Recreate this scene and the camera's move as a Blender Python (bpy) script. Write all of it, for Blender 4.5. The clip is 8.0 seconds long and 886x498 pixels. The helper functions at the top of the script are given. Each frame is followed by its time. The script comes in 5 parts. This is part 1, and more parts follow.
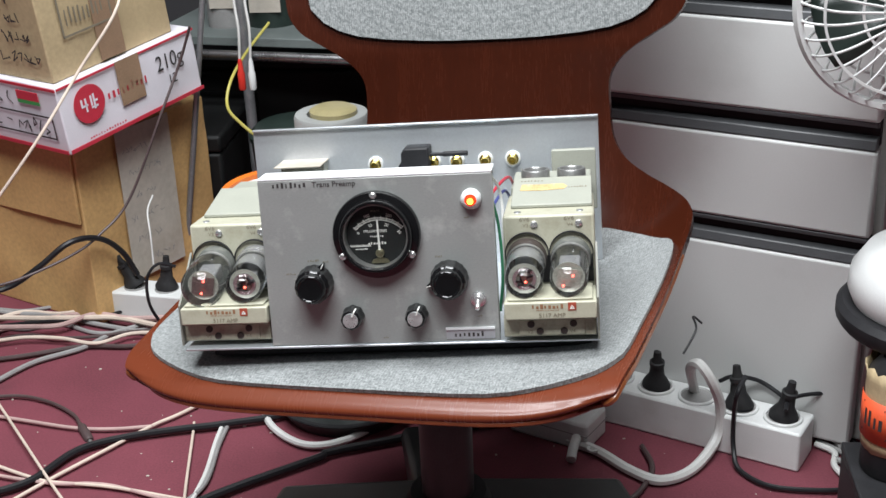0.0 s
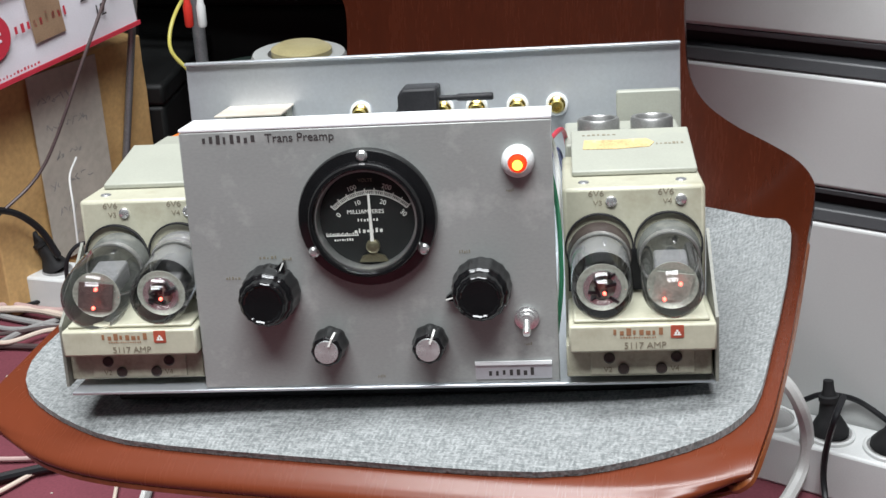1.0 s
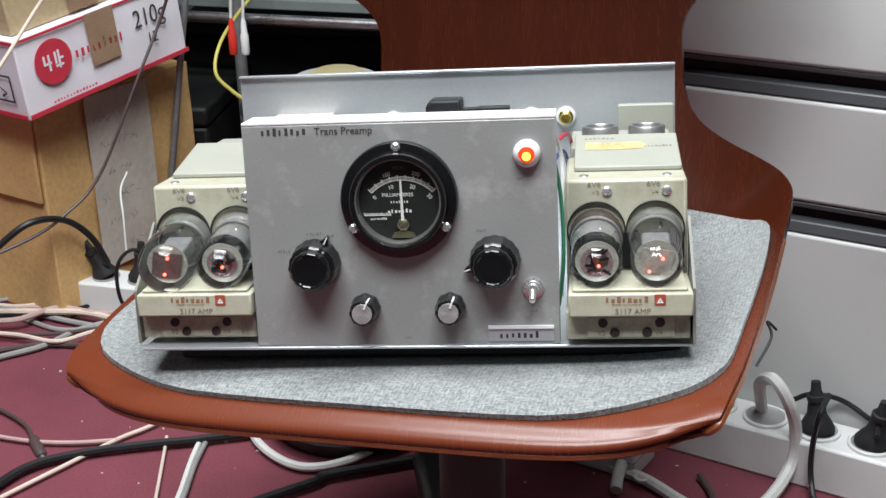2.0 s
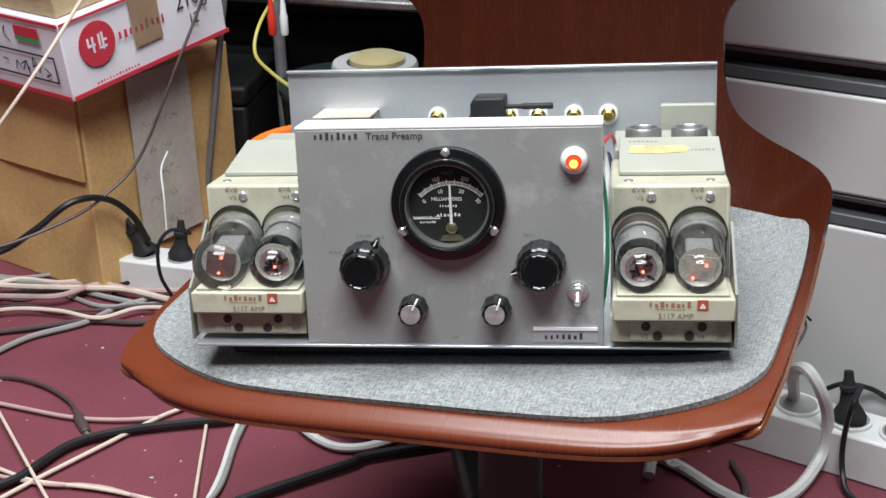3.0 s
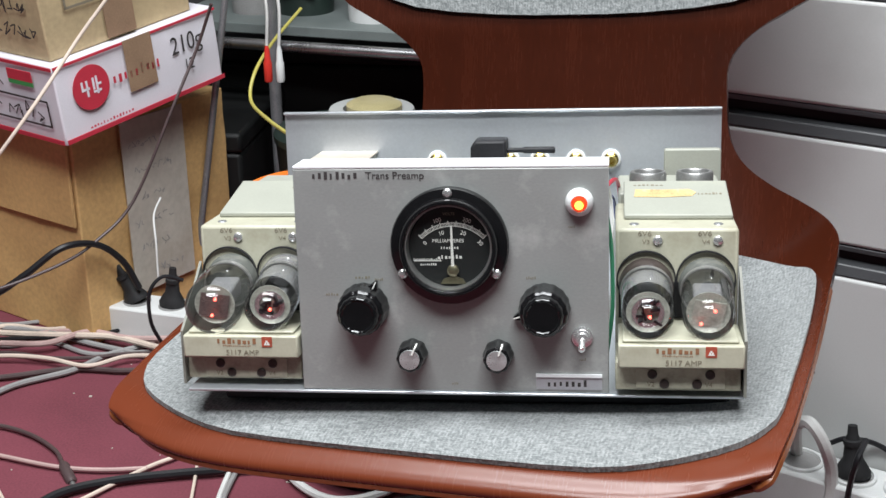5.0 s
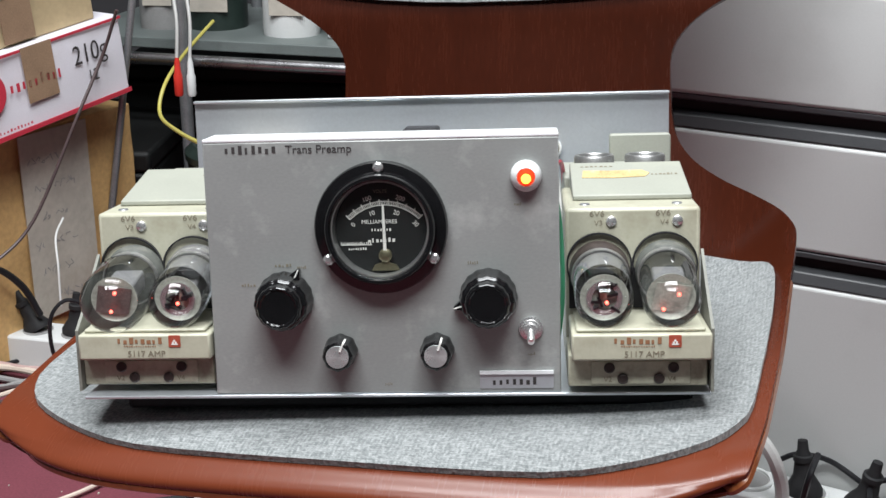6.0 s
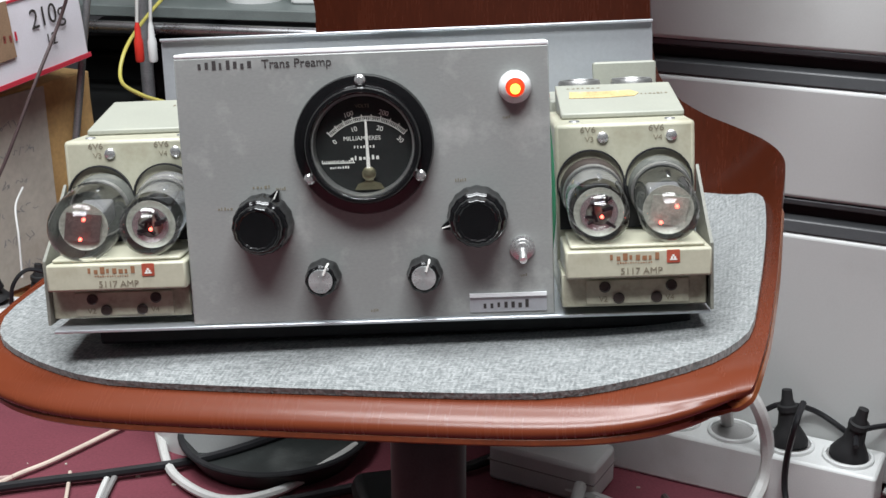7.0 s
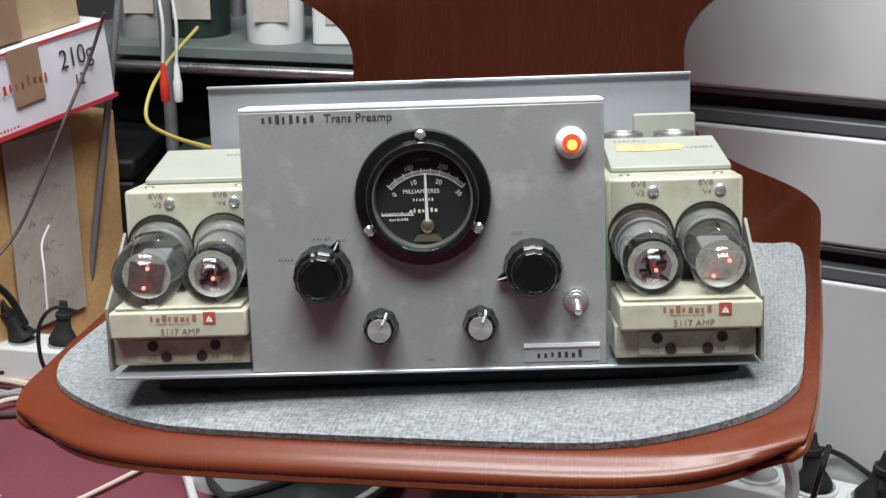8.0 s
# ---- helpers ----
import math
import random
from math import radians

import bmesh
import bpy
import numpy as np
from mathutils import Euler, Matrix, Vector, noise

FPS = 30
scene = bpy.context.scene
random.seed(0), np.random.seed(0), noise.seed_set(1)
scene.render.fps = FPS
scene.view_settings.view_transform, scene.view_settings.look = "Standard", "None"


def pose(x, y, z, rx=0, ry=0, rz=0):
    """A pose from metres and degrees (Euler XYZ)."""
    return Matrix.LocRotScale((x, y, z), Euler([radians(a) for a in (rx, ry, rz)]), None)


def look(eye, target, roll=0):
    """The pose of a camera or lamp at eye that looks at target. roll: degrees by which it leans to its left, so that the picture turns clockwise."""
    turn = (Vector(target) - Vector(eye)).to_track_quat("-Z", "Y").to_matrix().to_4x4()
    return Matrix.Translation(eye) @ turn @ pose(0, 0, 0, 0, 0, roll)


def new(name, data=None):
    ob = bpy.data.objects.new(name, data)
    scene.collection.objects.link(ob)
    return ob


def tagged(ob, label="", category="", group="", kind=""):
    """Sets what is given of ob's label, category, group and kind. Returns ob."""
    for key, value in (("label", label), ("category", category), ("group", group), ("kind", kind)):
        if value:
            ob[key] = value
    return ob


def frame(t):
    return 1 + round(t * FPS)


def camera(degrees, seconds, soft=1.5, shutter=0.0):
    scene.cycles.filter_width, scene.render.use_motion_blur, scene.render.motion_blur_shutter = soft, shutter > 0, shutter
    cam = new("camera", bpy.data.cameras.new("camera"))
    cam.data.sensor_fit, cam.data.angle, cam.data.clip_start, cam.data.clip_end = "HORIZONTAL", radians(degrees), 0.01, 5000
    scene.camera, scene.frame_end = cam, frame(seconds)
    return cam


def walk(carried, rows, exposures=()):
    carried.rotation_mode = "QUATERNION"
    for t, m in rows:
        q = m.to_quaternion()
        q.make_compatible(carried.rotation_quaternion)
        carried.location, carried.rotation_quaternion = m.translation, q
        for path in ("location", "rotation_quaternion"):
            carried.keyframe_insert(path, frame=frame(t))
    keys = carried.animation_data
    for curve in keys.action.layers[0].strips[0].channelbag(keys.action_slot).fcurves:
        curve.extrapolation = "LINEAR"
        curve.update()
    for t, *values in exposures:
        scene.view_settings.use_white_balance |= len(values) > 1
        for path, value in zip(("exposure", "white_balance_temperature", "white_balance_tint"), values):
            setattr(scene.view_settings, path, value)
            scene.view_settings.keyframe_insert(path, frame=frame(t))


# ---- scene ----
cam = camera(38.0, 8.0)
PATH = [
    (0, (0.1629, -0.9137, 0.8610), (0.0503, -0.0026, 0.4643), -2.47),
    (0.2, (0.1315, -0.7575, 0.8036), (0.0301, 0.1501, 0.3963), -2.59),
    (0.5, (0.1072, -0.6283, 0.7487), (0.0175, 0.2768, 0.3330), -2.05),
    (0.8, (0.0951, -0.5780, 0.7302), (0.0089, 0.3223, 0.3035), -1.95),
    (1, (0.0920, -0.5733, 0.7269), (0.0020, 0.3286, 0.3046), -1.85),
    (1.2, (0.0996, -0.5987, 0.7064), (0.0001, 0.3203, 0.3250), -1.75),
    (2.3, (0.1057, -0.7011, 0.7604), (-0.0049, 0.2057, 0.3536), -1.30),
    (2.5, (0.1004, -0.6922, 0.7688), (-0.0155, 0.2069, 0.3468), -1.55),
    (3, (0.0934, -0.7020, 0.7705), (-0.0339, 0.1980, 0.3535), -1.16),
    (3.5, (0.0985, -0.6990, 0.7692), (-0.0307, 0.2023, 0.3558), -0.67),
    (4, (0.0989, -0.7006, 0.7661), (-0.0323, 0.2072, 0.3680), -0.49),
    (4.5, (0.0972, -0.6857, 0.7745), (-0.0328, 0.2190, 0.3686), -0.41),
    (4.7, (0.0931, -0.6905, 0.7664), (-0.0332, 0.2198, 0.3720), -0.44),
    (5.8, (0.0711, -0.6374, 0.7147), (-0.0196, 0.2941, 0.3623), 0.04),
    (6, (0.0690, -0.6225, 0.6915), (0.0095, 0.3147, 0.3477), 0.22),
    (6.2, (0.0613, -0.6178, 0.6730), (0.0169, 0.3187, 0.3249), 0.36),
    (6.5, (0.0568, -0.6149, 0.6505), (0.0206, 0.3218, 0.3023), 0.05),
    (7, (0.0546, -0.6089, 0.6438), (0.0257, 0.3286, 0.2972), -0.23),
    (7.5, (0.0400, -0.6126, 0.6600), (-0.0047, 0.3252, 0.3155), -0.61),
    (8, (0.0241, -0.6202, 0.6579), (-0.0023, 0.3258, 0.3348), 0.22),
]
walk(cam, [(t, look(eye, target, roll)) for t, eye, target, roll in PATH])

# ---- light: two long ceiling lamps over the chair, and the room's white surfaces ----
world = bpy.data.worlds.new("room_world")
world.use_nodes = True
world.node_tree.nodes["Background"].inputs[0].default_value = (0.85, 0.93, 1.0, 1)
world.node_tree.nodes["Background"].inputs[1].default_value = 0.01
scene.world = world


def ceiling_lamp(x, y, z, length, width, power, colour):
    data = bpy.data.lights.new("ceiling_lamp", "AREA")
    data.shape, data.size, data.size_y, data.energy, data.color = "RECTANGLE", length, width, power, colour
    ob = new("ceiling_lamp", data)
    ob.location = (x, y, z)
    return ob


LAMP = (0.93, 0.97, 1.0)
ceiling_lamp(-0.05, -0.82, 2.32, 1.50, 0.60, 80, LAMP)
ceiling_lamp(-0.10, 0.12, 2.32, 1.40, 0.45, 56, LAMP)


# ---- materials ----
def surface(name, colour, rough=0.5, metal=0.0, scale=60.0, vary=0.12, bump=0.1, fine=700.0, stretch=(1, 1, 1), stain=None, stain_amount=0.0,
            stain_scale=9.0, coat=0.0, sheen=0.0, rough_vary=0.06):
    """A painted, woven or metal surface: a base colour with broad blotches and fine grain in colour, gloss and relief."""
    m = bpy.data.materials.new(name)
    m.use_nodes = True
    nt = m.node_tree
    n, ln = nt.nodes, nt.links
    b = n["Principled BSDF"]
    co = n.new("ShaderNodeTexCoord")
    mp = n.new("ShaderNodeMapping")
    mp.inputs["Scale"].default_value = stretch
    ln.new(co.outputs["Object"], mp.inputs["Vector"])
    big, small = n.new("ShaderNodeTexNoise"), n.new("ShaderNodeTexNoise")
    big.inputs["Scale"].default_value, big.inputs["Detail"].default_value = scale, 5
    small.inputs["Scale"].default_value, small.inputs["Detail"].default_value = fine, 3
    for t in (big, small):
        ln.new(mp.outputs["Vector"], t.inputs["Vector"])
    mix = n.new("ShaderNodeMath")
    mix.operation = "MULTIPLY_ADD"
    ln.new(small.outputs["Fac"], mix.inputs[0])
    mix.inputs[1].default_value = 0.5
    half = n.new("ShaderNodeMath")
    half.operation = "MULTIPLY"
    half.inputs[1].default_value = 0.5
    ln.new(big.outputs["Fac"], half.inputs[0])
    ln.new(half.outputs[0], mix.inputs[2])
    ramp = n.new("ShaderNodeValToRGB")
    lo, hi = [max(0.0, c * (1 - vary * 1.6)) for c in colour], [min(1.0, c * (1 + vary)) for c in colour]
    ramp.color_ramp.elements[0].position, ramp.color_ramp.elements[1].position = 0.3, 0.7
    ramp.color_ramp.elements[0].color, ramp.color_ramp.elements[1].color = (*lo, 1), (*hi, 1)
    ln.new(mix.outputs[0], ramp.inputs["Fac"])
    out = ramp.outputs["Color"]
    if stain:
        st = n.new("ShaderNodeTexNoise")
        st.inputs["Scale"].default_value, st.inputs["Detail"].default_value, st.inputs["Roughness"].default_value = stain_scale, 7, 0.65
        ln.new(co.outputs["Object"], st.inputs["Vector"])
        cut = n.new("ShaderNodeMapRange")
        cut.inputs["From Min"].default_value, cut.inputs["From Max"].default_value = 0.54, 0.72
        cut.inputs["To Max"].default_value = stain_amount
        ln.new(st.outputs["Fac"], cut.inputs["Value"])
        mx = n.new("ShaderNodeMix")
        mx.data_type = "RGBA"
        ln.new(cut.outputs["Result"], mx.inputs["Factor"])
        ln.new(out, mx.inputs["A"])
        mx.inputs["B"].default_value = (*stain, 1)
        out = mx.outputs["Result"]
    ln.new(out, b.inputs["Base Color"])
    rr = n.new("ShaderNodeMapRange")
    rr.inputs["To Min"].default_value, rr.inputs["To Max"].default_value = max(0.02, rough - rough_vary), min(1, rough + rough_vary)
    ln.new(mix.outputs[0], rr.inputs["Value"])
    ln.new(rr.outputs["Result"], b.inputs["Roughness"])
    b.inputs["Metallic"].default_value = metal
    b.inputs["Specular IOR Level"].default_value = 0.3 if max(colour) < 0.03 and rough > 0.3 else 0.5
    b.inputs["Coat Weight"].default_value = coat
    b.inputs["Coat Roughness"].default_value = 0.25
    b.inputs["Sheen Weight"].default_value = sheen
    if bump:
        bp = n.new("ShaderNodeBump")
        bp.inputs["Strength"].default_value, bp.inputs["Distance"].default_value = bump, 0.001
        ln.new(mix.outputs[0], bp.inputs["Height"])
        ln.new(bp.outputs["Normal"], b.inputs["Normal"])
    return m


def plain(name, colour, rough=0.5, metal=0.0, emit=0.0):
    m = bpy.data.materials.new(name)
    m.use_nodes = True
    b = m.node_tree.nodes["Principled BSDF"]
    b.inputs["Base Color"].default_value = (*colour, 1)
    b.inputs["Roughness"].default_value, b.inputs["Metallic"].default_value = rough, metal
    if emit:
        b.inputs["Emission Color"].default_value = (*colour, 1)
        b.inputs["Emission Strength"].default_value = emit
    return m


def thin_glass(name, tint=(0.93, 0.95, 0.94), rough=0.03, gain=1.3):
    """Thin glass: seen through, with a gloss that grows towards grazing."""
    m = bpy.data.materials.new(name)
    m.use_nodes = True
    n, ln = m.node_tree.nodes, m.node_tree.links
    n.remove(n["Principled BSDF"])
    tr, gl, mx, fr, gn = (n.new("ShaderNodeBsdfTransparent"), n.new("ShaderNodeBsdfGlossy"), n.new("ShaderNodeMixShader"),
                          n.new("ShaderNodeFresnel"), n.new("ShaderNodeMath"))
    tr.inputs["Color"].default_value = (*tint, 1)
    gl.inputs["Roughness"].default_value = rough
    fr.inputs["IOR"].default_value = 1.5
    gn.operation, gn.use_clamp = "MULTIPLY", True
    gn.inputs[1].default_value = gain
    ln.new(fr.outputs[0], gn.inputs[0])
    ln.new(gn.outputs[0], mx.inputs["Fac"])
    ln.new(tr.outputs[0], mx.inputs[1])
    ln.new(gl.outputs[0], mx.inputs[2])
    ln.new(mx.outputs[0], n["Material Output"].inputs["Surface"])
    return m


def woven(name, colour, light, scale=420.0):
    """Mottled wool cloth: a coarse two-way weave with pale and dark yarns."""
    m = bpy.data.materials.new(name)
    m.use_nodes = True
    n, ln = m.node_tree.nodes, m.node_tree.links
    b = n["Principled BSDF"]
    co = n.new("ShaderNodeTexCoord")
    waves = []
    for turn in ((1, 0.42, 0.5), (0.42, 1, 0.5)):
        mp = n.new("ShaderNodeMapping")
        mp.inputs["Scale"].default_value = turn
        ln.new(co.outputs["Object"], mp.inputs["Vector"])
        t = n.new("ShaderNodeTexNoise")
        t.inputs["Scale"].default_value, t.inputs["Detail"].default_value = scale * 1.5, 2
        ln.new(mp.outputs["Vector"], t.inputs["Vector"])
        waves.append(t)
    add = n.new("ShaderNodeMath")
    add.operation = "MAXIMUM"
    ln.new(waves[0].outputs["Fac"], add.inputs[0])
    ln.new(waves[1].outputs["Fac"], add.inputs[1])
    # the crossing threads: two sets of bands, bent a little and broken up by the yarn's own unevenness
    threads = []
    for way, pitch in (("X", 0.0025), ("Y", 0.0017)):
        w = n.new("ShaderNodeTexWave")
        w.wave_type, w.bands_direction = "BANDS", way
        w.inputs["Scale"].default_value = 2 * math.pi / (20 * pitch)
        w.inputs["Distortion"].default_value, w.inputs["Detail"].default_value, w.inputs["Detail Scale"].default_value = 3.5, 3, 2.0
        ln.new(co.outputs["Object"], w.inputs["Vector"])
        threads.append(w)
    cross = n.new("ShaderNodeMath")
    cross.operation = "MULTIPLY"
    ln.new(threads[0].outputs["Fac"], cross.inputs[0])
    ln.new(threads[1].outputs["Fac"], cross.inputs[1])
    both = n.new("ShaderNodeMath")
    both.operation = "MULTIPLY_ADD"
    ln.new(cross.outputs[0], both.inputs[0])
    both.inputs[1].default_value = 0.13
    ln.new(add.outputs[0], both.inputs[2])
    add = both
    ramp = n.new("ShaderNodeValToRGB")
    ramp.color_ramp.elements[0].position, ramp.color_ramp.elements[1].position = 0.45, 0.78
    ramp.color_ramp.elements[0].color, ramp.color_ramp.elements[1].color = (*colour, 1), (*light, 1)
    ln.new(add.outputs[0], ramp.inputs["Fac"])
    big = n.new("ShaderNodeTexNoise")
    big.inputs["Scale"].default_value, big.inputs["Detail"].default_value = 14, 4
    ln.new(co.outputs["Object"], big.inputs["Vector"])
    tone = n.new("ShaderNodeMapRange")
    tone.inputs["To Min"].default_value, tone.inputs["To Max"].default_value = 0.82, 1.15
    ln.new(big.outputs["Fac"], tone.inputs["Value"])
    mul = n.new("ShaderNodeMix")
    mul.data_type, mul.blend_type = "RGBA", "MULTIPLY"
    mul.inputs["Factor"].default_value = 1
    ln.new(ramp.outputs["Color"], mul.inputs["A"])
    ln.new(tone.outputs["Result"], mul.inputs["B"])
    ln.new(mul.outputs["Result"], b.inputs["Base Color"])
    b.inputs["Roughness"].default_value = 0.95
    b.inputs["Sheen Weight"].default_value = 0.2
    bp = n.new("ShaderNodeBump")
    bp.inputs["Strength"].default_value, bp.inputs["Distance"].default_value = 0.7, 0.0012
    ln.new(add.outputs[0], bp.inputs["Height"])
    ln.new(bp.outputs["Normal"], b.inputs["Normal"])
    return m


CARPET = surface("maroon_carpet", (0.165, 0.036, 0.052), 0.85, scale=7, vary=0.22, bump=0.5, fine=380, stain=(0.055, 0.022, 0.026), stain_amount=0.7, stain_scale=3)
WALL = surface("wall_paint", (0.05, 0.052, 0.055), 0.8, scale=3, vary=0.06, fine=250)
CEILING = surface("ceiling_paint", (0.80, 0.80, 0.79), 0.9, scale=3, vary=0.04, fine=200)
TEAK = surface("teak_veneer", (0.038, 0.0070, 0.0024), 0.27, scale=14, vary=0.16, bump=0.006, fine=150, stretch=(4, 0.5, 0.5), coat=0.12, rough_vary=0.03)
TEAK.node_tree.nodes["Principled BSDF"].inputs["Specular IOR Level"].default_value = 0.32


def front_light_tint(m, pale, near, far):
    """Puts the light on the seat's front into the colour, fading unevenly towards the back."""
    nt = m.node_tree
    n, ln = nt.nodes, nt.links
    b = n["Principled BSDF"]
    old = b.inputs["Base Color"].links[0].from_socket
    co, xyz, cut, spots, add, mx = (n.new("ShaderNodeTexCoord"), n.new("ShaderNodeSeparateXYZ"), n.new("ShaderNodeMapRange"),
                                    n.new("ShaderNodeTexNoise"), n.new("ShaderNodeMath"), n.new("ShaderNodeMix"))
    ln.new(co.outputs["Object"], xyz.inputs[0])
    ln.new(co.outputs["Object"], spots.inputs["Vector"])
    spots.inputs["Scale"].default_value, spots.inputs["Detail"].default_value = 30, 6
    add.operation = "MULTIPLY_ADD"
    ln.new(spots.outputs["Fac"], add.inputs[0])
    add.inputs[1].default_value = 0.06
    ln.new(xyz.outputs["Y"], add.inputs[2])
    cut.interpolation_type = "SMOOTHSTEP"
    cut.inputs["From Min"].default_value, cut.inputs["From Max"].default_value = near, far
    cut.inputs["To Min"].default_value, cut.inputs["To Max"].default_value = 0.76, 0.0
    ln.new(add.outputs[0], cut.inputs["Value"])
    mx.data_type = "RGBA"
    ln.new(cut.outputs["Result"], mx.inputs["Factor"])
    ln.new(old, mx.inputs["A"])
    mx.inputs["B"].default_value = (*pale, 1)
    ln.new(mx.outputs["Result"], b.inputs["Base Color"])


# brighter seat front painted into the teak, leaving the back dark
front_light_tint(TEAK, (0.150, 0.034, 0.014), 0.05, 0.44)
TEAK_EDGE = surface("plywood_edge", (0.21, 0.060, 0.016), 0.34, scale=60, vary=0.2, bump=0.02, fine=300, coat=0.3)
LEG_GREY = surface("grey_chair_base", (0.030, 0.034, 0.034), 0.42, scale=30, vary=0.25, bump=0.05)
WOOL = woven("grey_wool", (0.128, 0.138, 0.138), (0.295, 0.306, 0.304), 400.0)
ALU = surface("brushed_aluminium", (0.320, 0.330, 0.320), 0.41, 0.35, scale=30, vary=0.07, bump=0.02, fine=900, stretch=(0.5, 1, 1), stain=(0.68, 0.685, 0.66), stain_amount=0.45, stain_scale=26)
ALU_BACK = surface("plain_aluminium", (0.64, 0.67, 0.70), 0.36, 0.7, scale=14, vary=0.05, bump=0.02, fine=500)
ALU_EDGE = surface("cut_aluminium", (0.86, 0.87, 0.88), 0.42, 0.25, scale=40, vary=0.04, bump=0.02)
CREAM = surface("cream_enamel", (0.405, 0.395, 0.305), 0.42, scale=35, vary=0.07, bump=0.08, fine=420, stain=(0.25, 0.215, 0.14), stain_amount=0.55, stain_scale=30)
CREAM_DARK = surface("soiled_cream_enamel", (0.40, 0.39, 0.30), 0.5, scale=50, vary=0.12, bump=0.1, fine=420, stain=(0.11, 0.09, 0.06), stain_amount=0.75, stain_scale=40)
GREEN_WHITE = surface("pale_green_enamel", (0.305, 0.312, 0.265), 0.5, scale=30, vary=0.06, bump=0.05, stain=(0.36, 0.36, 0.28), stain_amount=0.4, stain_scale=30)
BLACK_PLASTIC = surface("black_bakelite", (0.0055, 0.0055, 0.006), 0.12, scale=80, vary=0.2, bump=0.02)
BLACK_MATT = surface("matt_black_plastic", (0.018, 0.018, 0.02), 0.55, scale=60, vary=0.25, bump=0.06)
# near black that carries the shade inside the cabinet's grip channels
CHANNEL_BLACK = surface("channel_shade_black", (0.006, 0.006, 0.007), 0.6, scale=60, vary=0.2, bump=0.02)
CHEEK_GREY = surface("dull_side_plate", (0.17, 0.17, 0.145), 0.5, scale=40, vary=0.2, bump=0.05)
DUSTY_BLACK = surface("dusty_black_plastic", (0.030, 0.034, 0.033), 0.45, scale=18, vary=0.4, bump=0.08, stain=(0.12, 0.125, 0.12), stain_amount=0.6, stain_scale=12)
RUBBER = surface("black_rubber", (0.02, 0.02, 0.021), 0.6, scale=120, vary=0.2, bump=0.05)
GREY_BASE = surface("grey_valve_base", (0.10, 0.105, 0.095), 0.5, scale=120, vary=0.25, bump=0.08, stain=(0.25, 0.24, 0.2), stain_amount=0.4, stain_scale=60)
BROWN_BASE = surface("brown_valve_base", (0.045, 0.034, 0.03), 0.4, scale=120, vary=0.2, bump=0.05)
SILVER = surface("getter_silver", (0.50, 0.50, 0.50), 0.25, 0.75, scale=60, vary=0.15, bump=0.02)
PLATE_GREY = surface("valve_plate", (0.20, 0.20, 0.205), 0.5, 0.3, scale=120, vary=0.2, bump=0.05)
MICA = surface("mica", (0.32, 0.33, 0.29), 0.35, 0.0, scale=200, vary=0.25, bump=0.05)
BLACK_GETTER = plain("burnt_getter", (0.012, 0.01, 0.012), 0.35)
GLOW = plain("heater_glow", (1.0, 0.10, 0.07), 0.5, emit=7)
GLASS = thin_glass("valve_glass", (0.95, 0.955, 0.935), 0.02, 0.95)
METER_GLASS = thin_glass("meter_glass", (0.95, 0.96, 0.95), 0.02, 0.3)
DIAL = surface("meter_dial", (0.012, 0.013, 0.013), 0.6, scale=40, vary=0.2, bump=0.0)
WHITE_INK = plain("white_ink", (0.72, 0.72, 0.68), 0.6)
DARK_INK = plain("dark_ink", (0.035, 0.03, 0.03), 0.6)
BROWN_INK = plain("brown_ink", (0.25, 0.12, 0.06), 0.6)
FADED_INK = plain("faded_ink", (0.19, 0.165, 0.12), 0.6)
RED_INK = surface("red_print", (0.36, 0.07, 0.04), 0.5, scale=200, vary=0.2, bump=0.0)
CHROME = surface("chrome", (0.80, 0.80, 0.79), 0.26, 0.85, scale=60, vary=0.05, bump=0.0)
SPUN = surface("spun_aluminium", (0.66, 0.69, 0.68), 0.28, 0.75, scale=60, vary=0.1, bump=0.02)
nodes = SPUN.node_tree
turn = nodes.nodes.new("ShaderNodeTangent")
turn.direction_type, turn.axis = "RADIAL", "Y"
nodes.links.new(turn.outputs[0], nodes.nodes["Principled BSDF"].inputs["Tangent"])
nodes.nodes["Principled BSDF"].inputs["Anisotropic"].default_value = 0.7
BRASS_DULL = surface("dull_brass", (0.17, 0.155, 0.10), 0.4, 0.6, scale=90, vary=0.2, bump=0.03)
BROWN_PLATE = surface("sooted_plate", (0.13, 0.10, 0.095), 0.5, 0.2, scale=120, vary=0.25, bump=0.05)
GOLD = surface("gold_plating", (0.78, 0.60, 0.17), 0.22, 1.0, scale=60, vary=0.1, bump=0.0)
NICKEL = surface("dull_nickel", (0.42, 0.42, 0.41), 0.40, 0.85, scale=90, vary=0.15, bump=0.04)
WHITE_PLASTIC = surface("white_plastic", (0.64, 0.65, 0.64), 0.4, scale=25, vary=0.05, bump=0.03, stain=(0.42, 0.40, 0.36), stain_amount=0.3, stain_scale=14)
CABINET_WHITE = surface("cabinet_paint", (0.52, 0.525, 0.515), 0.36, scale=6, vary=0.03, bump=0.04, fine=500, stain=(0.33, 0.33, 0.315), stain_amount=0.35, stain_scale=4)
CABINET_GREY = surface("grey_handle_rail", (0.070, 0.073, 0.077), 0.4, scale=40, vary=0.1, bump=0.03)
CABINET_SIDE = surface("cabinet_side", (0.40, 0.41, 0.39), 0.45, scale=10, vary=0.08, bump=0.05)
KRAFT = surface("kraft_cardboard", (0.60, 0.375, 0.155), 0.75, scale=9, vary=0.14, bump=0.25, fine=160, stain=(0.30, 0.165, 0.06), stain_amount=0.5, stain_scale=6)
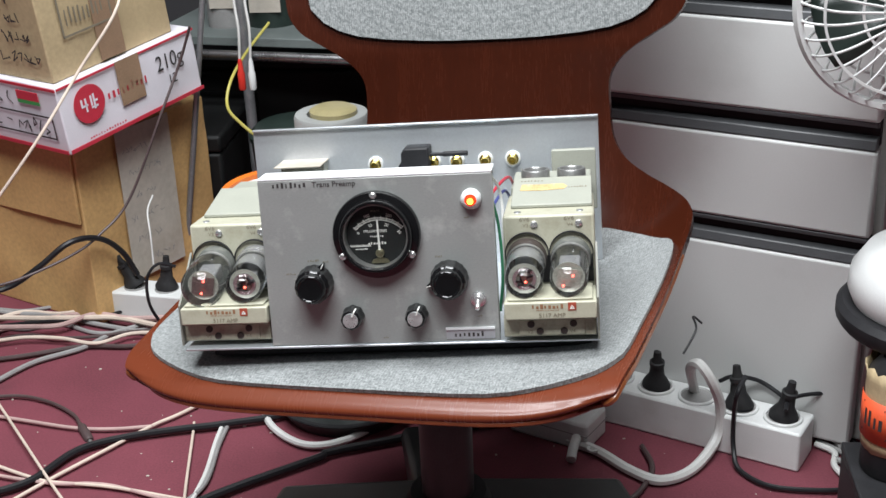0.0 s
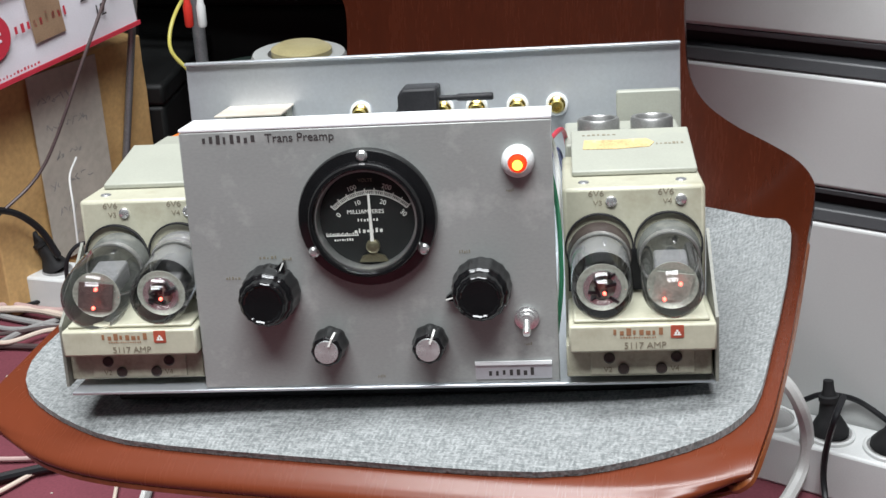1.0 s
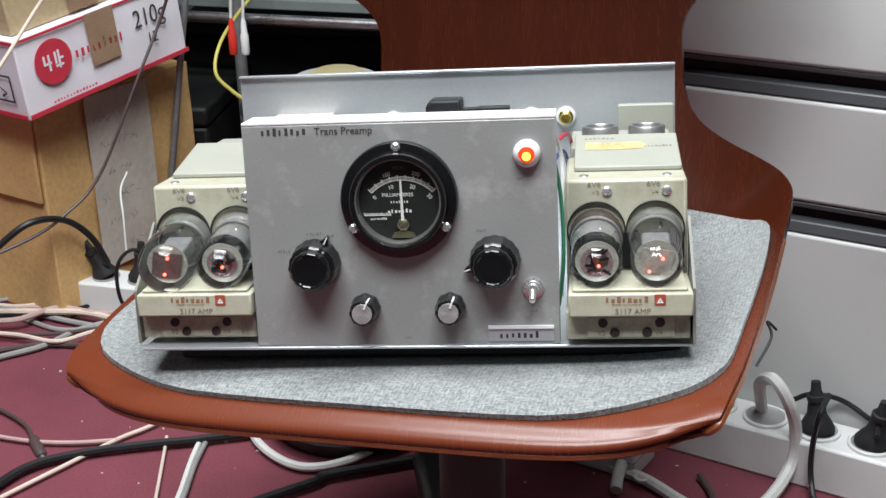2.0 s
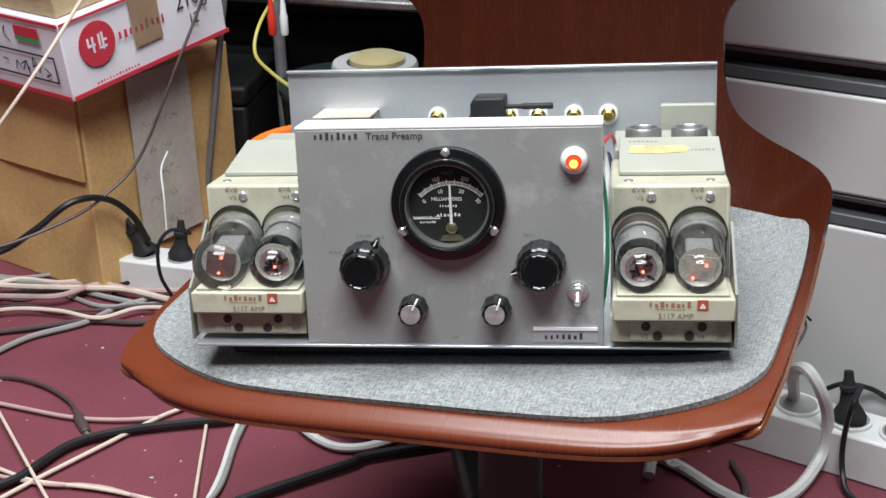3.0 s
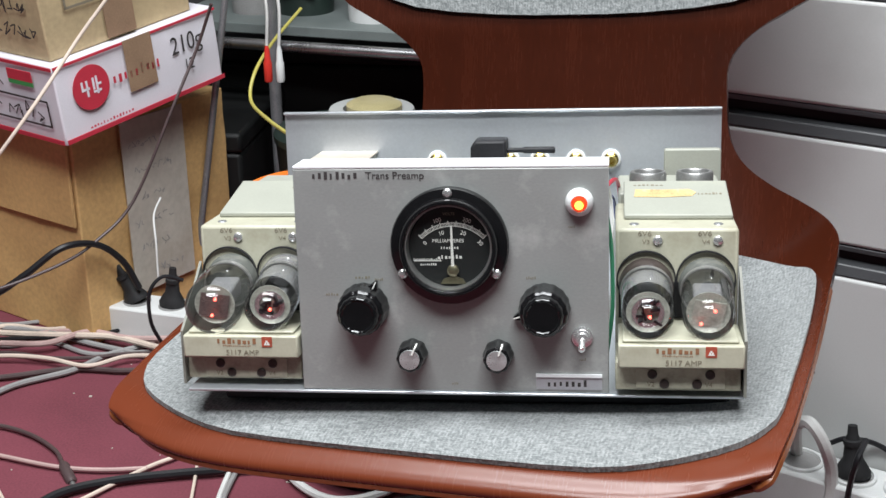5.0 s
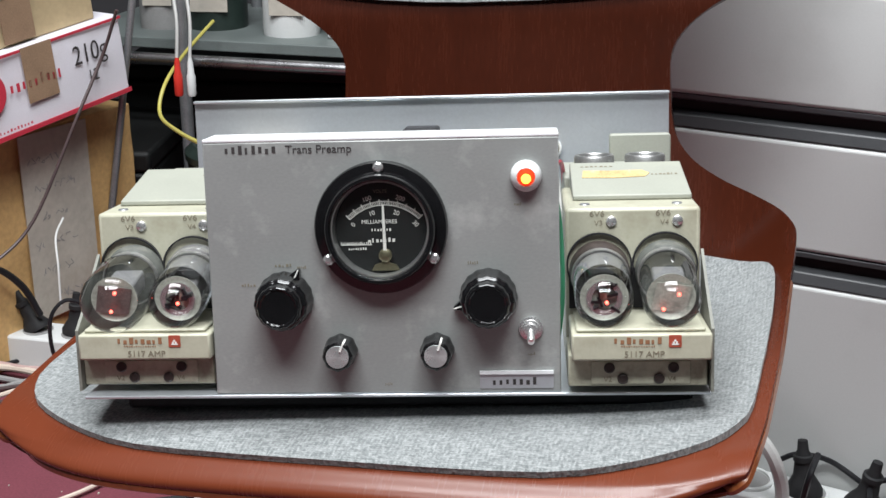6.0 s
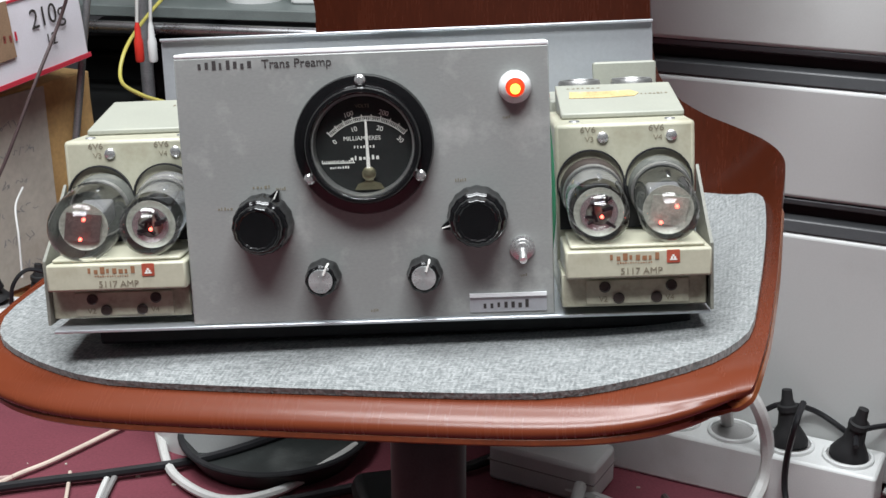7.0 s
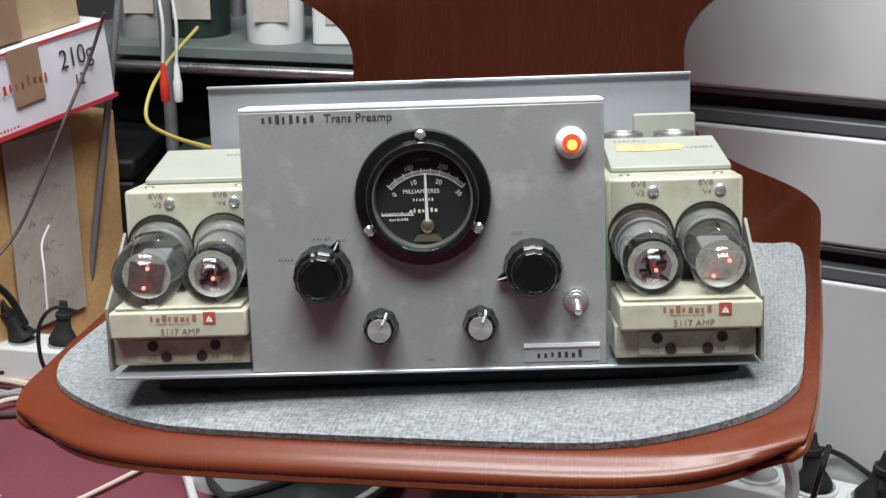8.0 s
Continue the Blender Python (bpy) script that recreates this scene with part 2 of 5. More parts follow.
KRAFT_PALE = surface("pale_cardboard", (0.46, 0.36, 0.21), 0.75, scale=9, vary=0.12, bump=0.2, fine=160, stain=(0.33, 0.25, 0.14), stain_amount=0.5, stain_scale=5)
TAPE_BROWN = surface("packing_tape", (0.30, 0.20, 0.13), 0.2, scale=30, vary=0.15, bump=0.1)
CARTON_WHITE = surface("printed_white_carton", (0.72, 0.70, 0.75), 0.5, scale=8, vary=0.05, bump=0.08, stain=(0.52, 0.48, 0.50), stain_amount=0.4, stain_scale=7)
CARTON_RED = surface("red_carton_print", (0.52, 0.035, 0.06), 0.5, scale=30, vary=0.1, bump=0.0)
CARTON_GREEN = plain("green_carton_print", (0.05, 0.28, 0.08), 0.5)
PAPER = surface("old_paper", (0.47, 0.43, 0.37), 0.8, scale=16, vary=0.1, bump=0.25, fine=120, stain=(0.33, 0.28, 0.22), stain_amount=0.6, stain_scale=9)
STEEL = surface("steel_tube", (0.55, 0.56, 0.57), 0.28, 1.0, scale=30, vary=0.15, bump=0.03)
STEEL_DARK = surface("dark_steel", (0.30, 0.305, 0.315), 0.45, 0.6, scale=30, vary=0.25, bump=0.06)
SHELF_GREY = surface("shelf_board", (0.13, 0.15, 0.145), 0.45, scale=20, vary=0.15, bump=0.04)
DARK_STUFF = surface("dark_plastic", (0.007, 0.0075, 0.0075), 0.55, scale=20, vary=0.4, bump=0.1)
DARK_GREEN = surface("dark_green_plastic", (0.02, 0.032, 0.027), 0.35, scale=20, vary=0.25, bump=0.05)
SLEEVE_GREY = surface("dusty_plastic", (0.36, 0.37, 0.36), 0.5, scale=20, vary=0.12, bump=0.05)
BUCKET_WHITE = surface("milky_plastic", (0.66, 0.67, 0.66), 0.4, scale=20, vary=0.06, bump=0.03)
ORANGE = surface("orange_plastic", (0.72, 0.17, 0.02), 0.4, scale=40, vary=0.1, bump=0.03)
RED_PLASTIC = surface("red_plastic", (0.55, 0.03, 0.02), 0.4, scale=40, vary=0.1, bump=0.03)
YELLOW = surface("yellow_cable", (0.48, 0.43, 0.10), 0.5, scale=60, vary=0.1, bump=0.03)
CREAM_CABLE = surface("cream_cable", (0.60, 0.50, 0.42), 0.5, scale=40, vary=0.12, bump=0.03)
PINK_CABLE = surface("pinkish_cable", (0.45, 0.31, 0.29), 0.5, scale=40, vary=0.15, bump=0.03)
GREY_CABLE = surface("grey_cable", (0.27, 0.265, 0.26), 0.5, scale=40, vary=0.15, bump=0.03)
BROWN_CABLE = surface("brown_cable", (0.075, 0.05, 0.05), 0.45, scale=40, vary=0.2, bump=0.03)
BLACK_CABLE = surface("black_cable", (0.014, 0.014, 0.016), 0.42, scale=40, vary=0.2, bump=0.03)
WHITE_CABLE = surface("white_cable", (0.62, 0.62, 0.60), 0.45, scale=40, vary=0.08, bump=0.03)
RED_WIRE, BLUE_WIRE, GREEN_WIRE = plain("red_wire", (0.40, 0.03, 0.05), 0.45), plain("blue_wire", (0.05, 0.06, 0.2), 0.45), plain("green_wire", (0.05, 0.25, 0.13), 0.45)
TAN_LABEL = surface("tan_sticker", (0.54, 0.40, 0.19), 0.6, scale=90, vary=0.3, bump=0.05, stain=(0.6, 0.55, 0.42), stain_amount=0.9, stain_scale=60)
PILOT = plain("pilot_glow", (0.85, 0.045, 0.010), 0.3, emit=0.8)
PILOT_CORE = plain("pilot_core", (1.0, 0.38, 0.05), 0.3, emit=4)
ORANGE_PAPER = surface("orange_paper_label", (0.66, 0.085, 0.025), 0.6, scale=30, vary=0.15, bump=0.1)
TAPE_ROLL = surface("beige_tape", (0.38, 0.33, 0.17), 0.4, scale=40, vary=0.15, bump=0.1)


# ---- building helpers ----
def part(name, bm, material, parent=None, label="", smooth=True, bevel=0.0, segments=2):
    """Links a bmesh as one mesh object, under a thing or a part if one is given."""
    me = bpy.data.meshes.new(name)
    bmesh.ops.recalc_face_normals(bm, faces=bm.faces)
    bm.to_mesh(me)
    bm.free()
    me.materials.append(material)
    ob = new(name, me)
    if parent:
        ob.parent = parent
    if smooth:
        for p in me.polygons:
            p.use_smooth = True
        me.set_sharp_from_angle(angle=radians(38))
    if bevel:
        bv = ob.modifiers.new("edge", "BEVEL")
        bv.width, bv.segments, bv.limit_method, bv.angle_limit = bevel, segments, "ANGLE", radians(40)
        bv.harden_normals = False
    if label:
        ob["label"] = label
    return ob


def thing(name, m, label, category, group="", kind=""):
    ob = new(name)
    ob.empty_display_size = 0.05
    ob.matrix_basis = m
    return tagged(ob, label, category, group, kind)


def box(x0, x1, y0, y1, z0, z1, bm=None):
    bm = bm or bmesh.new()
    made = bmesh.ops.create_cube(bm, size=1.0)["verts"]
    for v in made:
        v.co = Vector((x0 + (v.co.x + 0.5) * (x1 - x0), y0 + (v.co.y + 0.5) * (y1 - y0), z0 + (v.co.z + 0.5) * (z1 - z0)))
    return bm


def turned(profile, at=(0, 0, 0), axis="z", n=32, bm=None, wobble=0, depth=0.0):
    """Turns a profile of (radius, height) round an axis through at. wobble: ribs round it, of that depth."""
    bm = bm or bmesh.new()
    turn = {"z": Matrix(), "y": Matrix.Rotation(radians(-90), 4, "X"), "-y": Matrix.Rotation(radians(90), 4, "X"), "x": Matrix.Rotation(radians(90), 4, "Y")}[axis] if isinstance(axis, str) else axis
    rings = []
    for r, h in profile:
        if r < 1e-6:
            rings.append([bm.verts.new(Vector(at) + turn.to_3x3() @ Vector((0, 0, h)))])
            continue
        ring = []
        for k in range(n):
            a = 2 * math.pi * k / n
            q = r * (1 + depth * math.cos(a * wobble)) if wobble else r
            ring.append(bm.verts.new(Vector(at) + turn.to_3x3() @ Vector((q * math.cos(a), q * math.sin(a), h))))
        rings.append(ring)
    for a, b in zip(rings, rings[1:]):
        for k in range(n):
            j = (k + 1) % n
            if len(a) == 1 and len(b) == 1:
                continue
            if len(a) == 1:
                bm.faces.new((a[0], b[k], b[j]))
            elif len(b) == 1:
                bm.faces.new((a[k], a[j], b[0]))
            else:
                bm.faces.new((a[k], a[j], b[j], b[k]))
    for ring in (rings[0], rings[-1]):
        if len(ring) > 1 and profile[0] != profile[-1]:
            bm.faces.new(ring)
    return bm


def prism(outline, y0, y1, bm=None, axis="y"):
    """A plate with an outline in two axes and a thickness along the third."""
    bm = bm or bmesh.new()
    place = {"y": lambda a, b, d: (a, d, b), "x": lambda a, b, d: (d, a, b), "z": lambda a, b, d: (a, b, d)}[axis]
    lo = [bm.verts.new(place(a, b, y0)) for a, b in outline]
    hi = [bm.verts.new(place(a, b, y1)) for a, b in outline]
    bm.faces.new(lo)
    bm.faces.new(hi[::-1])
    for k in range(len(lo)):
        j = (k + 1) % len(lo)
        bm.faces.new((lo[k], lo[j], hi[j], hi[k]))
    return bm


def rounded(x0, x1, z0, z1, r, n=5):
    """An outline: a rectangle with round corners."""
    out = []
    for cx, cz, a0 in ((x1 - r, z1 - r, 0), (x0 + r, z1 - r, 90), (x0 + r, z0 + r, 180), (x1 - r, z0 + r, 270)):
        for k in range(n + 1):
            a = radians(a0 + 90 * k / n)
            out.append((cx + r * math.cos(a), cz + r * math.sin(a)))
    return out


def swept(points, radius, n=8, steps=8, bm=None, flat=1.0):
    """A cable: a round section swept along a smooth line through the points."""
    bm = bm or bmesh.new()
    p = [Vector(q) for q in points]
    p = [p[0] * 2 - p[1]] + p + [p[-1] * 2 - p[-2]]
    line = []
    for k in range(1, len(p) - 2):
        for s in range(steps):
            t = s / steps
            a, b, c, d = p[k - 1], p[k], p[k + 1], p[k + 2]
            line.append(0.5 * (2 * b + (c - a) * t + (2 * a - 5 * b + 4 * c - d) * t * t + (3 * b - a - 3 * c + d) * t ** 3))
    line.append(p[-2])
    side, rings = None, []
    for k, q in enumerate(line):
        way = (line[min(k + 1, len(line) - 1)] - line[max(k - 1, 0)]).normalized()
        if side is None:
            side = way.cross(Vector((0, 0, 1)))
            side = side if side.length > 0.05 else Vector((1, 0, 0))
        side = (side - way * side.dot(way)).normalized()
        top = side.cross(way).normalized()
        rings.append([bm.verts.new(q + radius * (math.cos(2 * math.pi * j / n) * side * flat + math.sin(2 * math.pi * j / n) * top)) for j in range(n)])
    for a, b in zip(rings, rings[1:]):
        for j in range(n):
            bm.faces.new((a[j], a[(j + 1) % n], b[(j + 1) % n], b[j]))
    bm.faces.new(rings[0][::-1])
    bm.faces.new(rings[-1])
    return bm


def lettering(body, size, m, material, parent, name="lettering", squeeze=1.0, shear=0.0):
    """Words in the built-in font as a thin mesh; m places their lower left corner, facing the local z axis."""
    data = bpy.data.curves.new("words", "FONT")
    data.body, data.size, data.extrude, data.shear = body, size, 0.00012, shear
    temp = new("words", data)
    me = bpy.data.meshes.new_from_object(temp.evaluated_get(bpy.context.evaluated_depsgraph_get()))
    bpy.data.objects.remove(temp)
    me.materials.clear()
    me.materials.append(material)
    me.transform(m @ Matrix.Diagonal((squeeze, 1, 1, 1)))
    ob = new(name, me)
    ob.parent = parent
    return ob


def bars(spec, m, material, parent, name="print_bar", thick=0.00015, apart=False):
    """Print that cannot be lettered: upright strokes of (x, width, z, height), thin; small ones joined, larger ones apart."""
    if apart:
        for x, w, z, h in spec:
            bm = box(x, x + w, z, z + h, 0, thick)
            bm.transform(m)
            part(name, bm, material, parent, smooth=False)
        return None
    bm = bmesh.new()
    for x, w, z, h in spec:
        box(x, x + w, z, z + h, 0, thick, bm)
    bm.transform(m)
    return part(name, bm, material, parent, smooth=False)


def strokes(x, z, width, height, count, seed, fill=0.55):
    rnd = random.Random(seed)
    step = width / count
    return [(x + k * step, step * fill * rnd.uniform(0.6, 1.2), z + height * rnd.choice((0, 0, 0.1)), height * rnd.choice((0.6, 0.75, 1.0))) for k in range(count)]


def scribble(x, z, width, height, count, seed, m, material, parent, name="handwriting", pen=0.0007):
    """Illegible pen writing: short wandering strokes of a thin pen on a sheet."""
    rnd = random.Random(seed)
    bm = bmesh.new()
    step = width / count
    for k in range(count):
        if rnd.random() < 0.14:
            continue
        px, pz = x + k * step, z + height * rnd.uniform(0.1, 0.9)
        for j in range(rnd.choice((2, 3, 3, 4))):
            qx, qz = x + (k + rnd.uniform(-0.1, 0.95)) * step, z + height * rnd.uniform(0.0, 1.0)
            dx, dz = qx - px, qz - pz
            size = math.hypot(dx, dz) or 1.0
            ox, oz = -dz / size * pen, dx / size * pen
            prism([(px + ox, pz + oz), (px - ox, pz - oz), (qx - ox, qz - oz), (qx + ox, qz + oz)], 0.0, 0.0002 + 0.00002 * j, bm, "z")
            px, pz = qx, qz
    bm.transform(m)
    return part(name, bm, material, parent, smooth=False)


FACING = Matrix.Rotation(radians(90), 4, "X")  # lays print on a face that looks along -y
# the seat is tipped back and a little to one side: everything on it is built square in this pose
SEAT = Matrix.Translation((0, 0, 0.375)) @ Matrix.Rotation(radians(-9.5), 4, "X") @ Matrix.Rotation(radians(-2.4), 4, "Y")

# ---- the room ----
tagged(part("floor", box(-2.0, 2.0, -2.4, 2.2, -0.1, 0), CARPET, smooth=False), "worn maroon carpet floor with scattered lint", "floor", kind="structure")
tagged(part("ceiling", box(-2.1, 2.1, -2.5, 2.3, 2.4, 2.5), CEILING, smooth=False), "plain white painted ceiling of the room", "ceiling", kind="structure")
tagged(part("wall_north", box(-2.0, 2.0, 2.2, 2.3, 0, 2.4), WALL, smooth=False), "plain painted wall behind the shelf rack", "wall", kind="structure")
tagged(part("wall_south", box(-2.0, 2.0, -2.5, -2.4, 0, 2.4), WALL, smooth=False), "plain painted wall closing the room", "wall", kind="structure")
tagged(part("wall_west", box(-2.1, -2.0, -2.5, 2.3, 0, 2.4), WALL, smooth=False), "plain painted wall closing the room", "wall", kind="structure")
tagged(part("wall_east", box(2.0, 2.1, -2.5, 2.3, 0, 2.4), WALL, smooth=False), "plain painted wall closing the room", "wall", kind="structure")
rnd = random.Random(5)
bm = bmesh.new()
for k in range(170):
    x, y, s = rnd.uniform(-0.75, 0.6), rnd.uniform(0.0, 0.75), rnd.uniform(0.0008, 0.0026)
    box(x, x + s * rnd.uniform(0.6, 2.2), y, y + s, 0.0, s * 0.5, bm)
tagged(part("lint", bm, PAPER, smooth=False), "pale specks of lint scattered on the carpet", "lint", kind="stuff")

# ---- the swivel chair ----
CHAIR = SEAT @ Matrix.Translation((-0.032, -0.0775, -0.0148)) @ Matrix.Rotation(radians(-10.4), 4, "Z") @ Matrix.Translation((-0.0066, 0, 0)) @ Matrix.Rotation(radians(-1.5), 4, "Z")
# along the middle of the shell, from under the rolled front nose to the top of the back: distance back, height, half width, rise of the sides
SHELL = [(0.0405, -0.0285, 0.184, 0.000), (0.0362, -0.0272, 0.192, 0.000), (0.0338, -0.0248, 0.198, 0.000), (0.0338, -0.0218, 0.2025, 0.000), (0.0362, -0.0185, 0.2060, 0.000),
         (0.0412, -0.0148, 0.2095, 0.000), (0.0495, -0.0102, 0.2130, 0.001), (0.0720, -0.0040, 0.2165, 0.004), (0.110, -0.001, 0.2198, 0.008), (0.150, 0.000, 0.2226, 0.014),
         (0.200, 0.000, 0.2255, 0.022), (0.255, 0.000, 0.2275, 0.031), (0.310, 0.002, 0.2295, 0.042), (0.345, 0.006, 0.2318, 0.051), (0.368, 0.011, 0.2310, 0.055),
         (0.395, 0.021, 0.2200, 0.053), (0.418, 0.035, 0.1990, 0.047), (0.437, 0.052, 0.1760, 0.038), (0.450, 0.073, 0.1550, 0.029), (0.458, 0.098, 0.1425, 0.018),
         (0.463, 0.122, 0.1365, 0.010), (0.467, 0.152, 0.1345, 0.004), (0.471, 0.184, 0.135, 0.0), (0.473, 0.202, 0.145, 0.0), (0.474, 0.218, 0.164, 0.0), (0.476, 0.230, 0.184, 0.0),
         (0.478, 0.243, 0.204, 0.0), (0.482, 0.264, 0.217, 0.0), (0.488, 0.300, 0.221, 0.0), (0.497, 0.344, 0.221, 0.0), (0.508, 0.389, 0.216, 0.0), (0.520, 0.429, 0.206, 0.0),
         (0.530, 0.459, 0.190, 0.0), (0.537, 0.481, 0.150, 0.0), (0.540, 0.489, 0.100, 0.0)]


def shell_at(s):
    """Middle line, half width and dish of the moulded shell at a station, on a smooth line through the rows of SHELL."""
    last = len(SHELL) - 1
    k = min(int(s), last - 1)
    t = s - k
    out = []
    for p, a, b, q in zip(SHELL[max(k - 1, 0)], SHELL[k], SHELL[k + 1], SHELL[min(k + 2, last)]):
        out.append(0.5 * (2 * a + (b - p) * t + (2 * p - 5 * a + 4 * b - q) * t * t + (3 * a - p - 3 * b + q) * t ** 3))
    return out


def shell_sheet(stations, widths, low, high, across=33):
    """A curved slab that follows the shell, from one lift off it to another: stations along it and its half width at each."""
    bm = bmesh.new()
    faces = []
    for lift in (low, high):
        rows = []
        for s, w in zip(stations, widths):
            b, z, half, dish = shell_at(s)
            b2, z2 = shell_at(min(s + 0.3, len(SHELL) - 1.001))[:2]
            b1, z1 = shell_at(max(s - 0.3, 0))[:2]
            nb, nz = -(z2 - z1), (b2 - b1)
            size = math.hypot(nb, nz) or 1
            row = []
            for k in range(across):
                u = -1 + 2 * k / (across - 1)
                u = math.sin(u * math.pi / 2) * 0.55 + u * 0.45
                a = u * w
                share = abs(a) / max(half, 0.01)
                rise = dish * share ** 5
                back = 0.02 * share ** 2 * min(1, max(0, (s - 21) / 6))
                curl = max(0, 1 - (s / 8) ** 2)
                swing = 0.034 * share ** 7 * curl
                row.append(bm.verts.new((a, b + swing + lift * nb / size - back, z + rise + 0.011 * share ** 5 * curl + lift * nz / size)))
            rows.append(row)
        faces.append(rows)
    for rows in faces:
        for p, q in zip(rows, rows[1:]):
            for k in range(across - 1):
                bm.faces.new((p[k], p[k + 1], q[k + 1], q[k]))
    loops = [rows[0] + [r[-1] for r in rows[1:]] + rows[-1][-2::-1] + [r[0] for r in rows[-2:0:-1]] for rows in faces]
    for k in range(len(loops[0])):
        j = (k + 1) % len(loops[0])
        bm.faces.new((loops[0][k], loops[0][j], loops[1][j], loops[1][k]))
    return bm


chair = thing("swivel_chair", CHAIR, "moulded teak plywood swivel chair with grey wool pads", "chair")
steps = [k / 4 for k in range(4 * (len(SHELL) - 1) + 1)]
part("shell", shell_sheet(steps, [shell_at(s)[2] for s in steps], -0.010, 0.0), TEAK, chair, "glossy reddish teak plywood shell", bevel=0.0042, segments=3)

rim = []
for s in [12 - k / 2 for k in range(19)]:
    b, z, half, dish = shell_at(s)
    b2, z2 = shell_at(s + 0.3)[:2]
    b1, z1 = shell_at(max(s - 0.3, 0))[:2]
    size = math.hypot(b2 - b1, z2 - z1)
    nb, nz = -(z2 - z1) / size, (b2 - b1) / size
    curl = max(0, 1 - (s / 8) ** 2)
    rim.append((half - 0.0022, b + 0.034 * curl - 0.0068 * nb, z + dish + 0.011 * curl - 0.0068 * nz))
rim += [(w, 0.0385 + 0.030 * (w / 0.195) ** 7, -0.0274 + 0.0095 * (w / 0.195) ** 5) for w in (0.191, 0.180, 0.165, 0.145, 0.12, 0.09, 0.045)]
rim = rim + [(0, 0.0385, -0.0274)] + [(-x, y, z) for x, y, z in reversed(rim)]
part("plywood_edge", swept(rim, 0.0036, 8, 3), TEAK_EDGE, chair, "bare orange plywood edge")


def pad(name, stations, widths, label):
    return part(name, shell_sheet(stations, widths, 0.0004, 0.0044, 31), WOOL, chair, label, bevel=0.0020, segments=3)


seat_rows = [5.8, 5.83, 5.92, 6.1, 6.3, 6.5, 6.7, 6.9, 7.15, 7.4, 7.65, 8, 8.4, 9, 9.5, 10, 11, 11.6, 12.2, 12.6, 13.0, 13.4, 13.8, 14.2, 14.7, 15.2, 15.6, 15.9]
seat_half = [0.050, 0.085, 0.113, 0.132, 0.146, 0.159, 0.171, 0.182, 0.193, 0.2005, 0.2055, 0.2105, 0.2130, 0.2145, 0.2155, 0.217, 0.219, 0.2195, 0.219, 0.2175, 0.214, 0.209, 0.202, 0.193, 0.179, 0.161, 0.142, 0.115]
pad("seat_pad", seat_rows, seat_half, "grey woven wool seat pad")
back_rows = [24.75, 24.85, 25.1, 25.5, 26.0, 26.5, 27.1, 28, 29, 30, 31, 31.8, 32.4]
back_half = [0.03, 0.065, 0.105, 0.138, 0.160, 0.176, 0.190, 0.197, 0.198, 0.193, 0.180, 0.15, 0.10]
pad("back_pad", back_rows, back_half, "grey woven wool back pad")

# the foot stands upright on the floor
down = CHAIR.inverted()
COLUMN = Vector((0.018, 0.215, 0))


def foot_part(name, bm, material, label="", bevel=0.0):
    bm.transform(down @ Matrix.Translation(COLUMN))
    return part(name, bm, material, chair, label, bevel=bevel)


foot_part("column", turned([(0.0, 0.06), (0.0275, 0.06), (0.0275, 0.200), (0.024, 0.205), (0.0, 0.205)]), LEG_GREY, "dark grey column cover")
foot_part("gas_lift", turned([(0.0, 0.2055), (0.020, 0.2055), (0.020, 0.270), (0.026, 0.280), (0.026, 0.2975), (0.0, 0.2975)]), BUCKET_WHITE, "pale plastic lift sleeve")
foot_part("seat_plate", box(-0.09, 0.09, -0.085, 0.085, 0.298, 0.318), BLACK_MATT, "black steel seat plate", bevel=0.004)
foot_part("hub", turned([(0.0, 0.045), (0.05, 0.045), (0.052, 0.07), (0.04, 0.095), (0.0, 0.098)]), BLACK_MATT)
for deg in (170, 105, 242, 20):
    turn = Matrix.Rotation(radians(deg), 4, "Z")
    bm = bmesh.new()
    lo = [(-0.036, 0.03, 0.045), (0.036, 0.03, 0.045), (0.029, 0.205, 0.036), (-0.029, 0.205, 0.036)]
    hi = [(-0.032, 0.03, 0.085), (0.032, 0.03, 0.085), (0.024, 0.200, 0.056), (-0.024, 0.200, 0.056)]
    a, b = [bm.verts.new(v) for v in lo], [bm.verts.new(v) for v in hi]
    bm.faces.new(a)
    bm.faces.new(b)
    for j in range(4):
        bm.faces.new((a[j], a[(j + 1) % 4], b[(j + 1) % 4], b[j]))
    bm.transform(Matrix.Rotation(radians(-90), 4, "Z"))
    bm.transform(turn)
    foot_part("base_leg", bm, LEG_GREY, bevel=0.006)
    bm = turned([(0.0, -0.012), (0.02, -0.012), (0.024, -0.008), (0.024, 0.008), (0.02, 0.012), (0.0, 0.012)], (0.186, 0, 0.0245), "y", 20)
    bm.transform(turn)
    foot_part("caster", bm, BLACK_PLASTIC)

# ---- the preamplifier chassis on the seat ----
amp = thing("preamplifier", SEAT, "brushed aluminium preamplifier chassis standing on the chair seat", "amplifier")
bm = box(-0.167, 0.173, -0.001, 0.25, 0.0022, 0.004)
part("base_plate", bm, ALU_BACK, amp, "bright cut aluminium base", bevel=0.0006)
# black strips added under the base to keep its shadow gap dark
for y in (0.020, 0.205):
    part("gap_shade_strip", box(-0.150, 0.166, y, y + 0.022, -0.0098, 0.0020), RUBBER, amp, "black strip added for the shadow gap under the base", bevel=0.002)
bm = prism(rounded(-0.161, 0.177, 0.004, 0.146, 0.002), 0.249, 0.2515)
box(-0.161, 0.177, 0.245, 0.251, 0.1455, 0.1475, bm)
part("back_plate", bm, ALU_BACK, amp, "plain aluminium upright back plate", bevel=0.0005)
bm = box(-0.0935, 0.0935, 0.0, 0.002, 0.0045, 0.1412)
